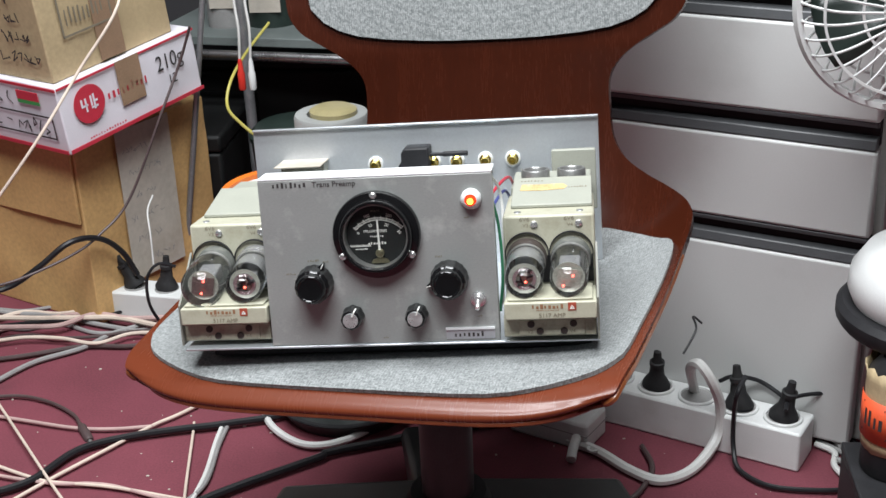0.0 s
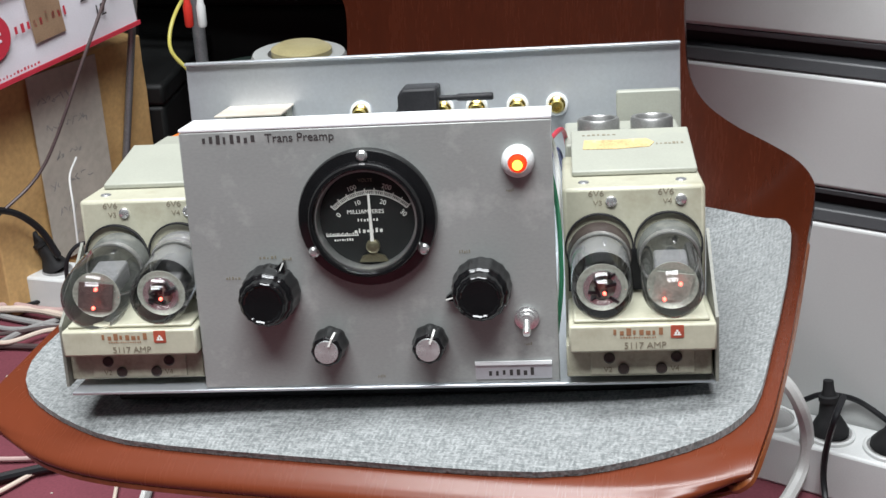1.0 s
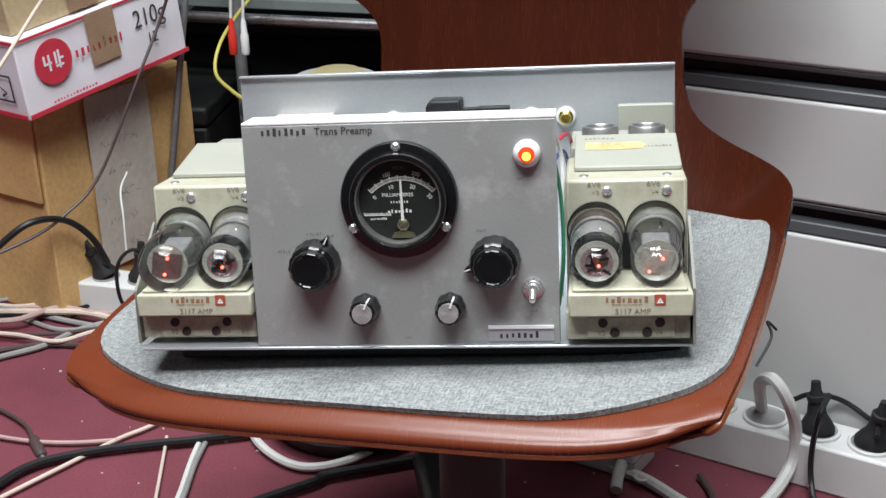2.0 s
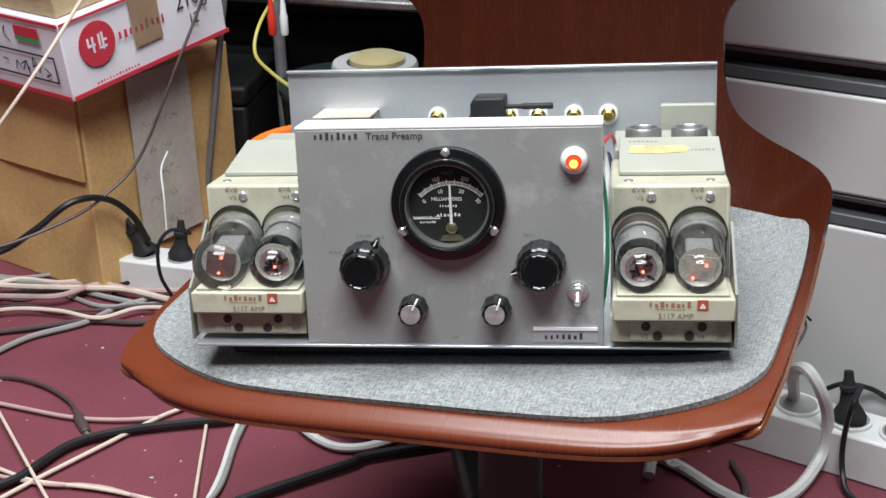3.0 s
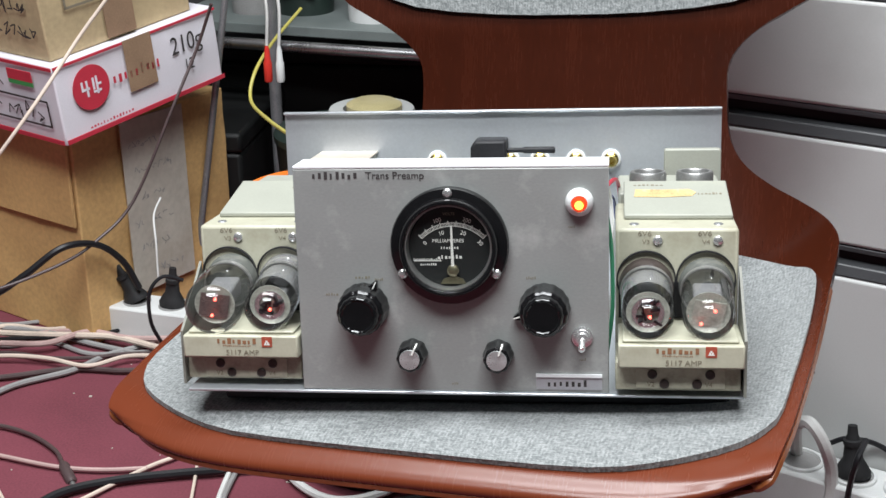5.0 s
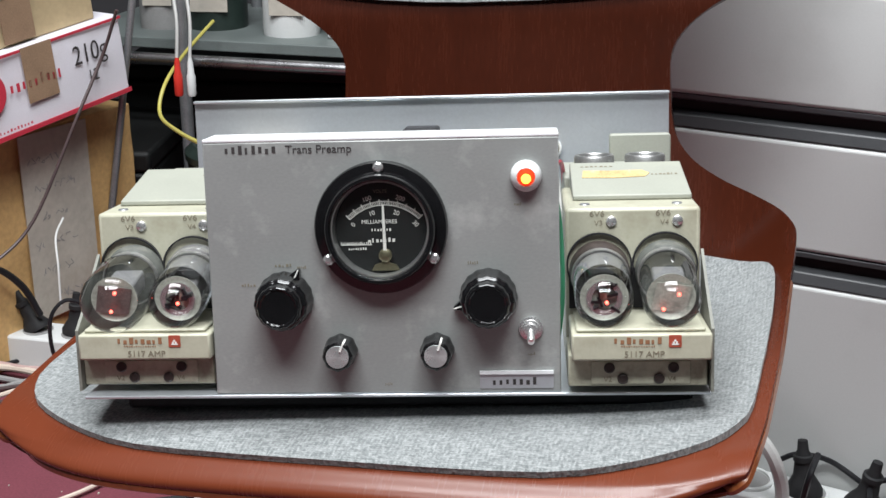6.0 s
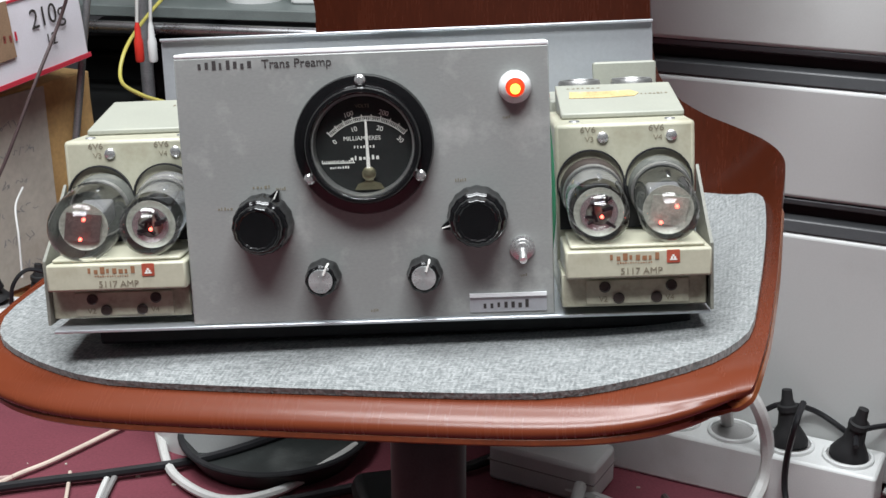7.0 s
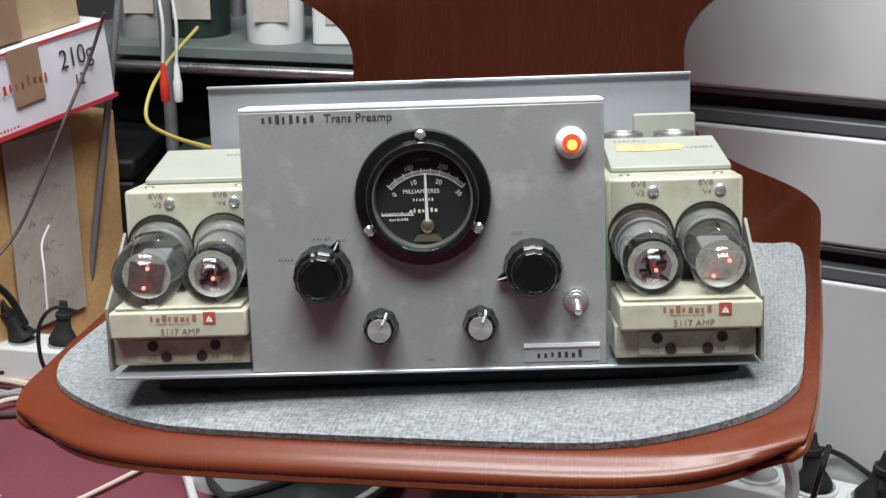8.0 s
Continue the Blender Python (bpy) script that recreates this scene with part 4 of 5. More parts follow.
RX, RY, RZ = RIGHT
valve((RX + 0.0186, RY - 0.0006, RZ + 0.0600), (0, 7), BROWN_BASE, "silver", "glass power valve with silvered bulb and brown base")
valve((RX + 0.0546, RY - 0.0006, RZ + 0.0600), (-2, 7), GREY_BASE, "clear", "clear glass power valve with grey base and red glow")
LX, LY, LZ = LEFT
valve((LX + 0.0210, LY - 0.0006, LZ + 0.0600), (2, 7), GREY_BASE, "dark", "smoky glass power valve with grey green base", fat=1.16)
valve((LX + 0.0566, LY - 0.0006, LZ + 0.0600), (1, 7), SILVER, "silver", "glass power valve with bright metal base")

# ---- the white drawer cabinet ----
CAB = Matrix.Translation((0.482, 0.442, 0)) @ Matrix.Rotation(radians(-23.9), 4, "Z")
cabinet = thing("drawer_cabinet", CAB, "white painted steel drawer cabinet with dark handle rails", "cabinet")
CW = 0.47
part("body", box(-CW, 0.0, 0.022, 0.50, 0.012, 0.70), CABINET_SIDE, cabinet, "grey cabinet carcass", bevel=0.003)
part("plinth", box(-CW + 0.01, -0.01, 0.04, 0.48, 0.0, 0.012), BLACK_MATT, cabinet)
for lo, hi in ((0.014, 0.249), (0.2825, 0.385), (0.4175, 0.520), (0.5525, 0.66)):
    drawer = part("drawer", box(-CW + 0.004, -0.010, 0.0, 0.0215, lo, hi), CABINET_WHITE, cabinet, "white drawer front", bevel=0.004)
    if hi < 0.6:
        # a grip channel with its shade painted black, and a sloping grey lip below
        part("grip_channel", box(-CW + 0.004, -0.011, 0.014, 0.0218, hi + 0.004, hi + 0.032), CHANNEL_BLACK, drawer, "grip channel painted black for its shade")
        part("handle_rail", prism([(0.001, hi + 0.0005), (0.0215, hi + 0.0005), (0.0215, hi + 0.0155), (0.013, hi + 0.0145), (0.004, hi + 0.012)], -CW + 0.004, -0.012, axis="x"), CABINET_GREY, drawer, "grey sloping handle rail", bevel=0.0015)
        part("top_rail", prism([(0.003, hi + 0.027), (0.0215, hi + 0.022), (0.0215, hi + 0.0325), (0.002, hi + 0.0325)], -CW + 0.004, -0.012, axis="x"), CABINET_GREY, drawer, bevel=0.001)

# ---- cartons ----
STACK = Matrix.Translation((-0.552, 0.712, 0.291)) @ Matrix.Rotation(radians(-29), 4, "Z") @ Matrix.Rotation(radians(6), 4, "X")
UNDER = Matrix.Translation((-0.572, 0.765, 0)) @ Matrix.Rotation(radians(-27), 4, "Z")
SIDE = Matrix(((0, 0, 1, 0), (1, 0, 0, 0), (0, 1, 0, 0), (0, 0, 0, 1)))  # lays print on a face that looks along x


def carton(at, name, x0, x1, y0, y1, z0, z1, material, label, sag=0.004, seed=1, cuts=7):
    """A cardboard box with soft, slightly bulged and dented sides."""
    ob = thing(name, at, label, "box")
    bm = box(x0, x1, y0, y1, z0, z1)
    bmesh.ops.subdivide_edges(bm, edges=bm.edges[:], cuts=cuts, use_grid_fill=True)
    c = Vector(((x0 + x1) / 2, (y0 + y1) / 2, (z0 + z1) / 2))
    for v in bm.verts:
        q = noise.noise(v.co * 9 + Vector((seed * 7.3, 0, 0))) + 0.6 * noise.noise(v.co * 24 + Vector((0, seed * 3.1, 0)))
        edge = min(v.co.x - x0, x1 - v.co.x) + 0.0 if abs(v.co.y - y0) < 1e-5 or abs(v.co.y - y1) < 1e-5 else min(v.co.y - y0, y1 - v.co.y)
        d = (v.co - c)
        d.z = 0
        if z0 + 1e-4 < v.co.z < z1 - 1e-4:
            v.co += d.normalized() * sag * q * (0.35 + min(1, max(0, edge) * 14))
    b = part("carton_wall", bm, material, ob, bevel=0.002)
    return ob


lower = carton(UNDER, "cardboard_box", -0.32, 0.0, 0.0, 0.27, 0.0, 0.288, KRAFT, "crumpled brown cardboard box standing on the carpet", 0.009, 2)
part("paper_sheet", box(0.0045, 0.0060, 0.075, 0.185, 0.045, 0.286), PAPER, lower, "yellowed paper sheet with faint writing")
for k in range(6):
    scribble(0.085 + 0.008 * (k % 3), 0.245 - 0.036 * k, 0.05 + 0.02 * (k % 2), 0.012, 7, 50 + k, Matrix.Translation((0.0061, 0, 0)) @ SIDE, GREY_CABLE, lower, "faint_writing", 0.0005)
part("flap", box(-0.317, -0.004, -0.0065, -0.001, 0.165, 0.286), KRAFT, lower, "folded over cardboard flap", bevel=0.002)

white = carton(STACK, "printed_carton", -0.32, 0.0, 0.0, 0.262, 0.0, 0.100, CARTON_WHITE, "white and red printed carton lying on a brown box", 0.0025, 4)
on_side = Matrix.Translation((0.0035, 0, 0)) @ SIDE
part("red_stripe", box(0.0026, 0.0036, 0.0, 0.262, 0.0025, 0.0080), CARTON_RED, white)
part("red_stripe", box(-0.32, 0.0, -0.0036, -0.0026, 0.0025, 0.0080), CARTON_RED, white)
part("red_edge", box(-0.32, 0.002, -0.0030, -0.0018, 0.0945, 0.0985), CARTON_RED, white)
part("red_edge", box(0.0018, 0.0030, 0.0, 0.262, 0.0955, 0.0985), CARTON_RED, white)
part("round_mark", turned([(0.0, 0.0), (0.0275, 0.0), (0.0275, 0.0006), (0.0, 0.0006)], (0.0032, 0.048, 0.060), "x", 40), CARTON_RED, white, "round red printed mark")
bars([(0.031, 0.012, 0.042, 0.003), (0.031, 0.003, 0.045, 0.009), (0.038, 0.003, 0.034, 0.020), (0.048, 0.003, 0.040, 0.015), (0.053, 0.003, 0.034, 0.022), (0.048, 0.012, 0.036, 0.0028), (0.056, 0.005, 0.044, 0.0028)], Matrix.Translation((0.0005, 0.002, 0.016)) @ on_side, CARTON_WHITE, white, "mark_strokes", 0.0004)
part("packing_tape", box(0.0030, 0.0038, 0.105, 0.150, 0.034, 0.0995), TAPE_BROWN, white, "brown packing tape")
lettering("210g", 0.033, on_side @ Matrix.Translation((0.178, 0.058, 0.0004)), DARK_INK, white, squeeze=0.85)
lettering("12", 0.021, on_side @ Matrix.Translation((0.196, 0.033, 0.0004)), DARK_INK, white, squeeze=0.85)
bars(strokes(0.082, 0.052, 0.08, 0.014, 9, 61, 0.45), on_side, CARTON_RED, white, "faded_print", 0.0003)
bars(strokes(0.036, 0.011, 0.07, 0.0035, 14, 62, 0.5), on_side, CARTON_RED, white, "faded_print", 0.0003)
on_front = Matrix.Translation((0, -0.0036, 0)) @ FACING
part("label_red", box(-0.082, -0.036, -0.0046, -0.0036, 0.076, 0.089), CARTON_RED, white)
part("label_green", box(-0.082, -0.036, -0.0046, -0.0036, 0.0705, 0.0758), CARTON_GREEN, white)
bars([(-0.150, 0.0025, 0.022, 0.034), (-0.018, 0.0025, 0.022, 0.034), (-0.150, 0.134, 0.0535, 0.0025), (-0.150, 0.134, 0.022, 0.0025)], on_front, DARK_INK, white, "drawn_frame", 0.0004)
scribble(-0.142, 0.026, 0.115, 0.026, 10, 71, on_front, DARK_INK, white, pen=0.0009)
scribble(-0.180, 0.064, 0.085, 0.022, 8, 72, on_front, DARK_INK, white, pen=0.0008)
bars(strokes(-0.30, 0.030, 0.10, 0.014, 9, 73, 0.4), on_front, CARTON_RED, white, "faded_print", 0.0003)

upper = carton(STACK, "cardboard_box", -0.31, -0.012, 0.010, 0.235, 0.1005, 0.292, KRAFT_PALE, "pale brown cardboard box with black handwriting", 0.004, 6)
for k in range(4):
    scribble(-0.135 + 0.010 * k, 0.110 - 0.028 * k, 0.085, 0.018, 7, 80 + k, Matrix.Translation((0, 0.0055, 0.1005)) @ FACING, DARK_INK, upper, pen=0.0009)
part("packing_tape", box(-0.0080, -0.0068, 0.095, 0.140, 0.105, 0.287), TAPE_BROWN, upper, "brown packing tape")
bars([(0.04, 0.09, 0.120, 0.003), (0.04, 0.09, 0.055, 0.003), (0.04, 0.003, 0.055, 0.068), (0.127, 0.003, 0.055, 0.068)] + strokes(0.05, 0.07, 0.07, 0.03, 9, 90, 0.35), Matrix.Translation((-0.0068, 0, 0.1005)) @ SIDE, FADED_INK, upper, "faded_print", 0.0004)

# ---- the rack behind, with what stands on and under it ----
rack = thing("metal_rack", Matrix.Translation((0, 0, 0)), "steel tube storage rack with a grey shelf board", "rack")
part("front_tube", swept([(-0.62, 1.165, 0.320), (0.45, 0.98, 0.320)], 0.0085, 14, 4), STEEL, rack, "bright steel front tube")
bm = box(-0.60, 0.46, 0.014, 0.32, 0.331, 0.347)
bm.transform(Matrix.Translation((0, 1.06, 0)) @ Matrix.Rotation(radians(-9.8), 4, "Z"))
part("shelf_board", bm, SHELF_GREY, rack, "grey shelf board", bevel=0.002)
for x, y in ((-0.40, 1.105), (-0.62, 1.17), (-0.36, 1.42), (0.44, 0.99)):
    part("post", swept([(x, y, 0.0), (x, y, 1.1)], 0.009, 12, 3), STEEL_DARK, rack, "dull steel post")
tagged(part("steel_rod", swept([(-0.497, 0.955, 0.0), (-0.437, 0.955, 0.33), (-0.385, 0.955, 0.62)], 0.0048, 12, 6), STEEL_DARK), "dull steel rod leaning beside the cartons", "rod")


def bottle(x, y, z, r, h, label, material=WHITE_PLASTIC, square=False):
    t = thing("plastic_tub", Matrix.Translation((x, y, z)), label, "tub")
    if square:
        part("tub_body", prism(rounded(-r, r, -r * 0.7, r * 0.7, 0.008), 0.0, h, axis="z"), material, t, bevel=0.003)
    else:
        part("tub_body", turned([(0.0, 0.0), (r, 0.0), (r * 1.02, 0.01), (r, h * 0.82), (r * 0.8, h * 0.9), (r * 0.8, h), (0.0, h)]), material, t)
    part("tub_label", box(-r * 0.6, r * 0.6, -r * (0.7 if square else 1.0) - 0.002, -r * (0.7 if square else 0.98), h * 0.2, h * 0.6), PAPER, t)
    return t


bottle(-0.265, 1.20, 0.347, 0.040, 0.16, "white plastic tub standing on the shelf")
bottle(-0.160, 1.19, 0.347, 0.048, 0.15, "square white plastic container on the shelf", square=True)
bottle(-0.385, 1.25, 0.347, 0.045, 0.14, "dusty greenish glass jar on the shelf", DARK_GREEN)
bottle(-0.46, 1.24, 0.347, 0.035, 0.18, "dull grey bottle on the shelf", GREY_CABLE)
ob = thing("storage_crate", Matrix.Translation((-0.12, 1.38, 0)), "black plastic storage crate under the shelf", "crate")
part("crate_body", box(-0.42, 0.35, -0.12, 0.20, 0.0, 0.262), DARK_STUFF, ob, bevel=0.01)
part("crate_lid", box(-0.43, 0.36, -0.13, 0.21, 0.2625, 0.285), DARK_STUFF, ob, "black crate lid", bevel=0.006)
ob = thing("waste_bin", Matrix.Translation((-0.300, 1.02, 0)), "dark green plastic bin under the shelf", "bin")
part("bin_body", turned([(0.0, 0.0), (0.065, 0.0), (0.078, 0.215), (0.0, 0.215)], n=40), DARK_STUFF, ob)
part("bin_lid", turned([(0.0, 0.2152), (0.080, 0.2152), (0.081, 0.225), (0.070, 0.236), (0.0, 0.243)], n=40), DARK_GREEN, ob, "dull green lid")
ob = thing("equipment_case", Matrix.Translation((-0.115, 0.80, 0)), "black equipment case standing behind the chair", "case")
part("case_body", box(-0.115, 0.16, -0.09, 0.11, 0.0, 0.270), DARK_STUFF, ob, bevel=0.006)
part("case_edge", box(-0.113, 0.158, -0.094, -0.089, 0.252, 0.264), STEEL_DARK, ob, bevel=0.001)
ob = thing("equipment_case", Matrix.Translation((-0.56, 1.06, 0)), "black equipment case beside the rack post", "case")
part("case_body", box(-0.10, 0.13, -0.05, 0.25, 0.0, 0.19), DARK_STUFF, ob, bevel=0.006)
part("case_lid", box(-0.102, 0.132, -0.052, 0.252, 0.1905, 0.22), DARK_STUFF, ob, "black case lid", bevel=0.006)
part("case_latch", box(0.0, 0.03, -0.056, -0.0525, 0.178, 0.203), STEEL_DARK, ob, "dull steel latch", bevel=0.001)
roll = thing("tape_roll", Matrix.Translation((-0.192, 0.765, 0.2705)), "roll of beige tape in a white sleeve on a case", "tape")
part("roll_sleeve", turned([(0.034, 0.0), (0.052, 0.0), (0.052, 0.060), (0.050, 0.064), (0.034, 0.064), (0.034, 0.0)], n=40), SLEEVE_GREY, roll, "dusty white plastic sleeve")
part("roll_core", turned([(0.0, 0.0), (0.033, 0.0), (0.033, 0.070), (0.026, 0.074), (0.0, 0.072)], (0.004, -0.004, 0), n=32), TAPE_ROLL, roll, "beige rolled tape")
bucket = thing("plastic_bucket", Matrix.Translation((-0.222, 0.585, 0)), "white plastic bucket with an orange rim", "bucket")
part("bucket_body", turned([(0.0, 0.0), (0.062, 0.0), (0.078, 0.284), (0.074, 0.284), (0.06, 0.008), (0.0, 0.008)], n=48), BUCKET_WHITE, bucket, "milky white bucket wall")
part("bucket_rim", turned([(0.074, 0.280), (0.082, 0.278), (0.084, 0.285), (0.081, 0.292), (0.074, 0.290), (0.074, 0.280)], n=48), ORANGE, bucket, "orange rim")
part("bucket_lid", turned([(0.0, 0.280), (0.0735, 0.280), (0.0735, 0.284), (0.0, 0.283)], n=40), BUCKET_WHITE, bucket)

# signal leads hanging from the shelf
lead = thing("signal_lead", Matrix.Translation((-0.36, 0.985, 0.30)), "signal lead with red and white plugs hanging down", "cable")
for x, m in ((-0.016, RED_PLASTIC), (0.001, WHITE_PLASTIC)):
    plug = part("lead_plug", turned([(0.0, 0.0), (0.0048, 0.0), (0.0058, 0.003), (0.0058, 0.026), (0.0045, 0.030), (0.0036, 0.044), (0.0022, 0.050), (0.0, 0.050)], (x, 0, 0.004), n=16), m, lead, "moulded signal plug")
    part("lead_wire", swept([(x, 0, 0.052), (x + 0.003, 0, 0.10), (x - 0.002, 0.01, 0.16), (x + 0.01, 0.02, 0.26)], 0.0022, 6, 6), WHITE_CABLE, plug)
tagged(part("yellow_lead", swept([(-0.359, 1.12, 0.377), (-0.381, 1.04, 0.347), (-0.39, 0.97, 0.321), (-0.387, 0.93, 0.293), (-0.329, 0.8, 0.306), (-0.248, 0.62, 0.339), (-0.194, 0.5, 0.364)], 0.0024, 8, 8), YELLOW), "thin yellow lead hanging behind the chassis", "cable")

# ---- sockets, plugs and adaptors on the floor ----
def black_plug(m, label="black moulded mains plug in the socket strip"):
    t = thing("mains_plug", m, label, "plug", "plugs in the socket strips")
    part("plug_body", turned([(0.0, 0.0), (0.0158, 0.0), (0.0160, 0.005), (0.0128, 0.012), (0.0090, 0.019), (0.0076, 0.032), (0.0076, 0.038), (0.0050, 0.044), (0.0042, 0.054), (0.0, 0.055)], n=20, wobble=2, depth=0.12), RUBBER, t, "black rubber plug body")
    part("grip", turned([(0.0070, 0.033), (0.0094, 0.034), (0.0094, 0.039), (0.0070, 0.040), (0.0070, 0.033)], n=16), RUBBER, t)
    return t


STRIP = Matrix.Translation((0.409, 0.407, 0)) @ Matrix.Rotation(radians(-25.5), 4, "Z")
strip = thing("socket_strip", STRIP, "white plastic socket strip with deep round sockets", "socket strip")
SL = 0.30
bm = prism(rounded(-SL, 0.0, 0.0, 0.056, 0.004), 0.0, 0.052, axis="z")
strip_body = part("strip_body", bm, WHITE_PLASTIC, strip, bevel=0.003)
for k in range(5):
    x = -0.030 - 0.054 * k
    cup = part("socket_ring", turned([(0.0195, 0.0), (0.0232, 0.0), (0.0232, 0.0035), (0.0218, 0.0045), (0.0200, 0.0040), (0.0195, 0.0)], (x, 0.028, 0.0515), n=32), WHITE_PLASTIC, strip_body, "raised socket ring")
    # shade of the deep white well, painted as a flat grey disc
    part("well_shade_disc", turned([(0.0, 0.0), (0.0198, 0.0), (0.0198, 0.0012), (0.0, 0.0012)], (x, 0.028, 0.0516), n=28), GREY_CABLE, cup, "grey disc for the shade in the white socket")
for k, (rx, ry) in ((0, (4, 10)), (1, (-4, -8)), (3, (8, 4))):
    black_plug(STRIP @ Matrix.Translation((-0.030 - 0.054 * k, 0.028, 0.053)) @ Matrix.Rotation(radians(ry), 4, "Y") @ Matrix.Rotation(radians(rx), 4, "X"))
STRIP2 = Matrix.Translation((-0.560, 0.790, 0)) @ Matrix.Rotation(radians(-9), 4, "Z")
strip = thing("socket_strip", STRIP2, "white socket strip with two black plugs beside a box", "socket strip")
strip_body = part("strip_body", prism(rounded(0.0, 0.20, 0.0, 0.052, 0.004), 0.0, 0.045, axis="z"), WHITE_PLASTIC, strip, bevel=0.003)
for k in range(3):
    # grey discs in place of the shaded insides of the sockets
    part("well_shade_disc", turned([(0.0, 0.0), (0.0185, 0.0), (0.0185, 0.0012), (0.0, 0.0012)], (0.03 + 0.052 * k, 0.026, 0.0446), n=28), GREY_CABLE, strip_body)
for k, ry in ((0, -28), (1, 6)):
    black_plug(STRIP2 @ Matrix.Translation((0.03 + 0.052 * k, 0.026, 0.0462)) @ Matrix.Rotation(radians(ry), 4, "Y"))

adaptor = thing("power_adaptor", Matrix.Translation((0.125, 0.49, 0)) @ Matrix.Rotation(radians(-27), 4, "Z"), "white plastic power adaptor lying on the carpet", "adaptor")
part("adaptor_body", prism(rounded(-0.055, 0.055, -0.028, 0.028, 0.006), 0.0, 0.038, axis="z"), WHITE_PLASTIC, adaptor, bevel=0.004)
part("adaptor_seam", box(-0.0553, 0.0553, -0.0283, 0.0283, 0.021, 0.0222), GREY_CABLE, adaptor)
part("strain_relief", swept([(0.042, -0.028, 0.019), (0.046, -0.045, 0.014), (0.052, -0.062, 0.009)], 0.0062, 10, 5), WHITE_PLASTIC, adaptor)
part("cable_eye", turned([(0.004, 0.0), (0.0075, 0.0), (0.0075, 0.003), (0.004, 0.003), (0.004, 0.0)], (0.066, -0.032, 0.010), "z", 18), WHITE_PLASTIC, adaptor)
pan = thing("round_tray", Matrix.Translation((-0.150, 0.545, 0)), "black round plastic tray lying under the chair", "tray")
part("tray_body", turned([(0.0, 0.0), (0.083, 0.0), (0.097, 0.022), (0.093, 0.022), (0.080, 0.006), (0.0, 0.005)], n=48), DUSTY_BLACK, pan)
part("tray_rim", turned([(0.0925, 0.0222), (0.0985, 0.0222), (0.0990, 0.0240), (0.0980, 0.0255), (0.0930, 0.0255), (0.0925, 0.0222)], n=48), BLACK_MATT, pan, "rolled black rim")

# ---- cables ----
def cable(points, r, material, label, flat=1.0):
    return tagged(part("cable", swept(points, r * 0.86, 8, 8, flat=flat), material), label, "cable", "cables on the carpet")


cable([(-0.76, 0.68, 0.012), (-0.685, 0.589, 0.012), (-0.576, 0.454, 0.012), (-0.48, 0.334, 0.012), (-0.418, 0.259, 0.012), (-0.385, 0.217, 0.012)], 0.0022, CREAM_CABLE, "thin cream cable crossing the carpet")
cable([(-0.60, 0.13, 0.006), (-0.546, 0.239, 0.006), (-0.53, 0.268, 0.006), (-0.485, 0.342, 0.006), (-0.435, 0.416, 0.006), (-0.396, 0.473, 0.006), (-0.365, 0.508, 0.006), (-0.30, 0.60, 0.006)], 0.0028, CREAM_CABLE, "cream cable running over the carpet")
cable([(-0.76, 0.46, 0.006), (-0.618, 0.397, 0.006), (-0.585, 0.381, 0.006), (-0.518, 0.351, 0.006), (-0.481, 0.339, 0.006), (-0.404, 0.332, 0.006), (-0.3, 0.309, 0.006), (-0.2, 0.293, 0.006), (-0.09, 0.24, 0.006)], 0.0026, CREAM_CABLE, "cream twin cable on the carpet")
cable([(-0.72, 0.41, 0.006), (-0.59, 0.36, 0.006), (-0.48, 0.336, 0.006), (-0.433, 0.338, 0.006), (-0.396, 0.333, 0.006), (-0.335, 0.312, 0.006), (-0.279, 0.303, 0.006), (-0.199, 0.288, 0.006), (-0.10, 0.23, 0.006)], 0.0026, PINK_CABLE, "pinkish twin cable on the carpet")
cable([(-0.70, 0.25, 0.009), (-0.567, 0.298, 0.009), (-0.547, 0.305, 0.009), (-0.504, 0.337, 0.009), (-0.472, 0.405, 0.009), (-0.422, 0.438, 0.009), (-0.358, 0.46, 0.009), (-0.303, 0.475, 0.009), (-0.21, 0.51, 0.009), (-0.12, 0.58, 0.009)], 0.0055, BLACK_CABLE, "thick black cable on the carpet")
cable([(-0.344, 0.482, 0.006), (-0.338, 0.456, 0.006), (-0.308, 0.318, 0.006), (-0.294, 0.272, 0.006)], 0.0022, CREAM_CABLE, "thin cream cable under the chair")
cable([(-0.298, 0.48, 0.006), (-0.297, 0.429, 0.006), (-0.291, 0.343, 0.006), (-0.312, 0.288, 0.006), (-0.329, 0.248, 0.006)], 0.0034, GREY_CABLE, "pale grey cable under the chair")
cable([(-0.305, 0.48, 0.006), (-0.303, 0.436, 0.006), (-0.296, 0.362, 0.006), (-0.297, 0.289, 0.006), (-0.293, 0.25, 0.006)], 0.0034, WHITE_CABLE, "white cable under the chair")
cable([(0.16, 0.60, 0.009), (0.05, 0.50, 0.009), (-0.06, 0.455, 0.009), (-0.15, 0.416, 0.009), (-0.164, 0.402, 0.009), (-0.217, 0.361, 0.009), (-0.25, 0.335, 0.009), (-0.286, 0.303, 0.009), (-0.331, 0.256, 0.009)], 0.006, BLACK_CABLE, "thick black cable under the chair")
cable([(-0.681, 0.522, 0.006), (-0.659, 0.531, 0.006), (-0.608, 0.541, 0.006), (-0.557, 0.526, 0.006), (-0.513, 0.496, 0.006), (-0.493, 0.47, 0.006)], 0.0028, BROWN_CABLE, "brown lead ending in a jack plug")
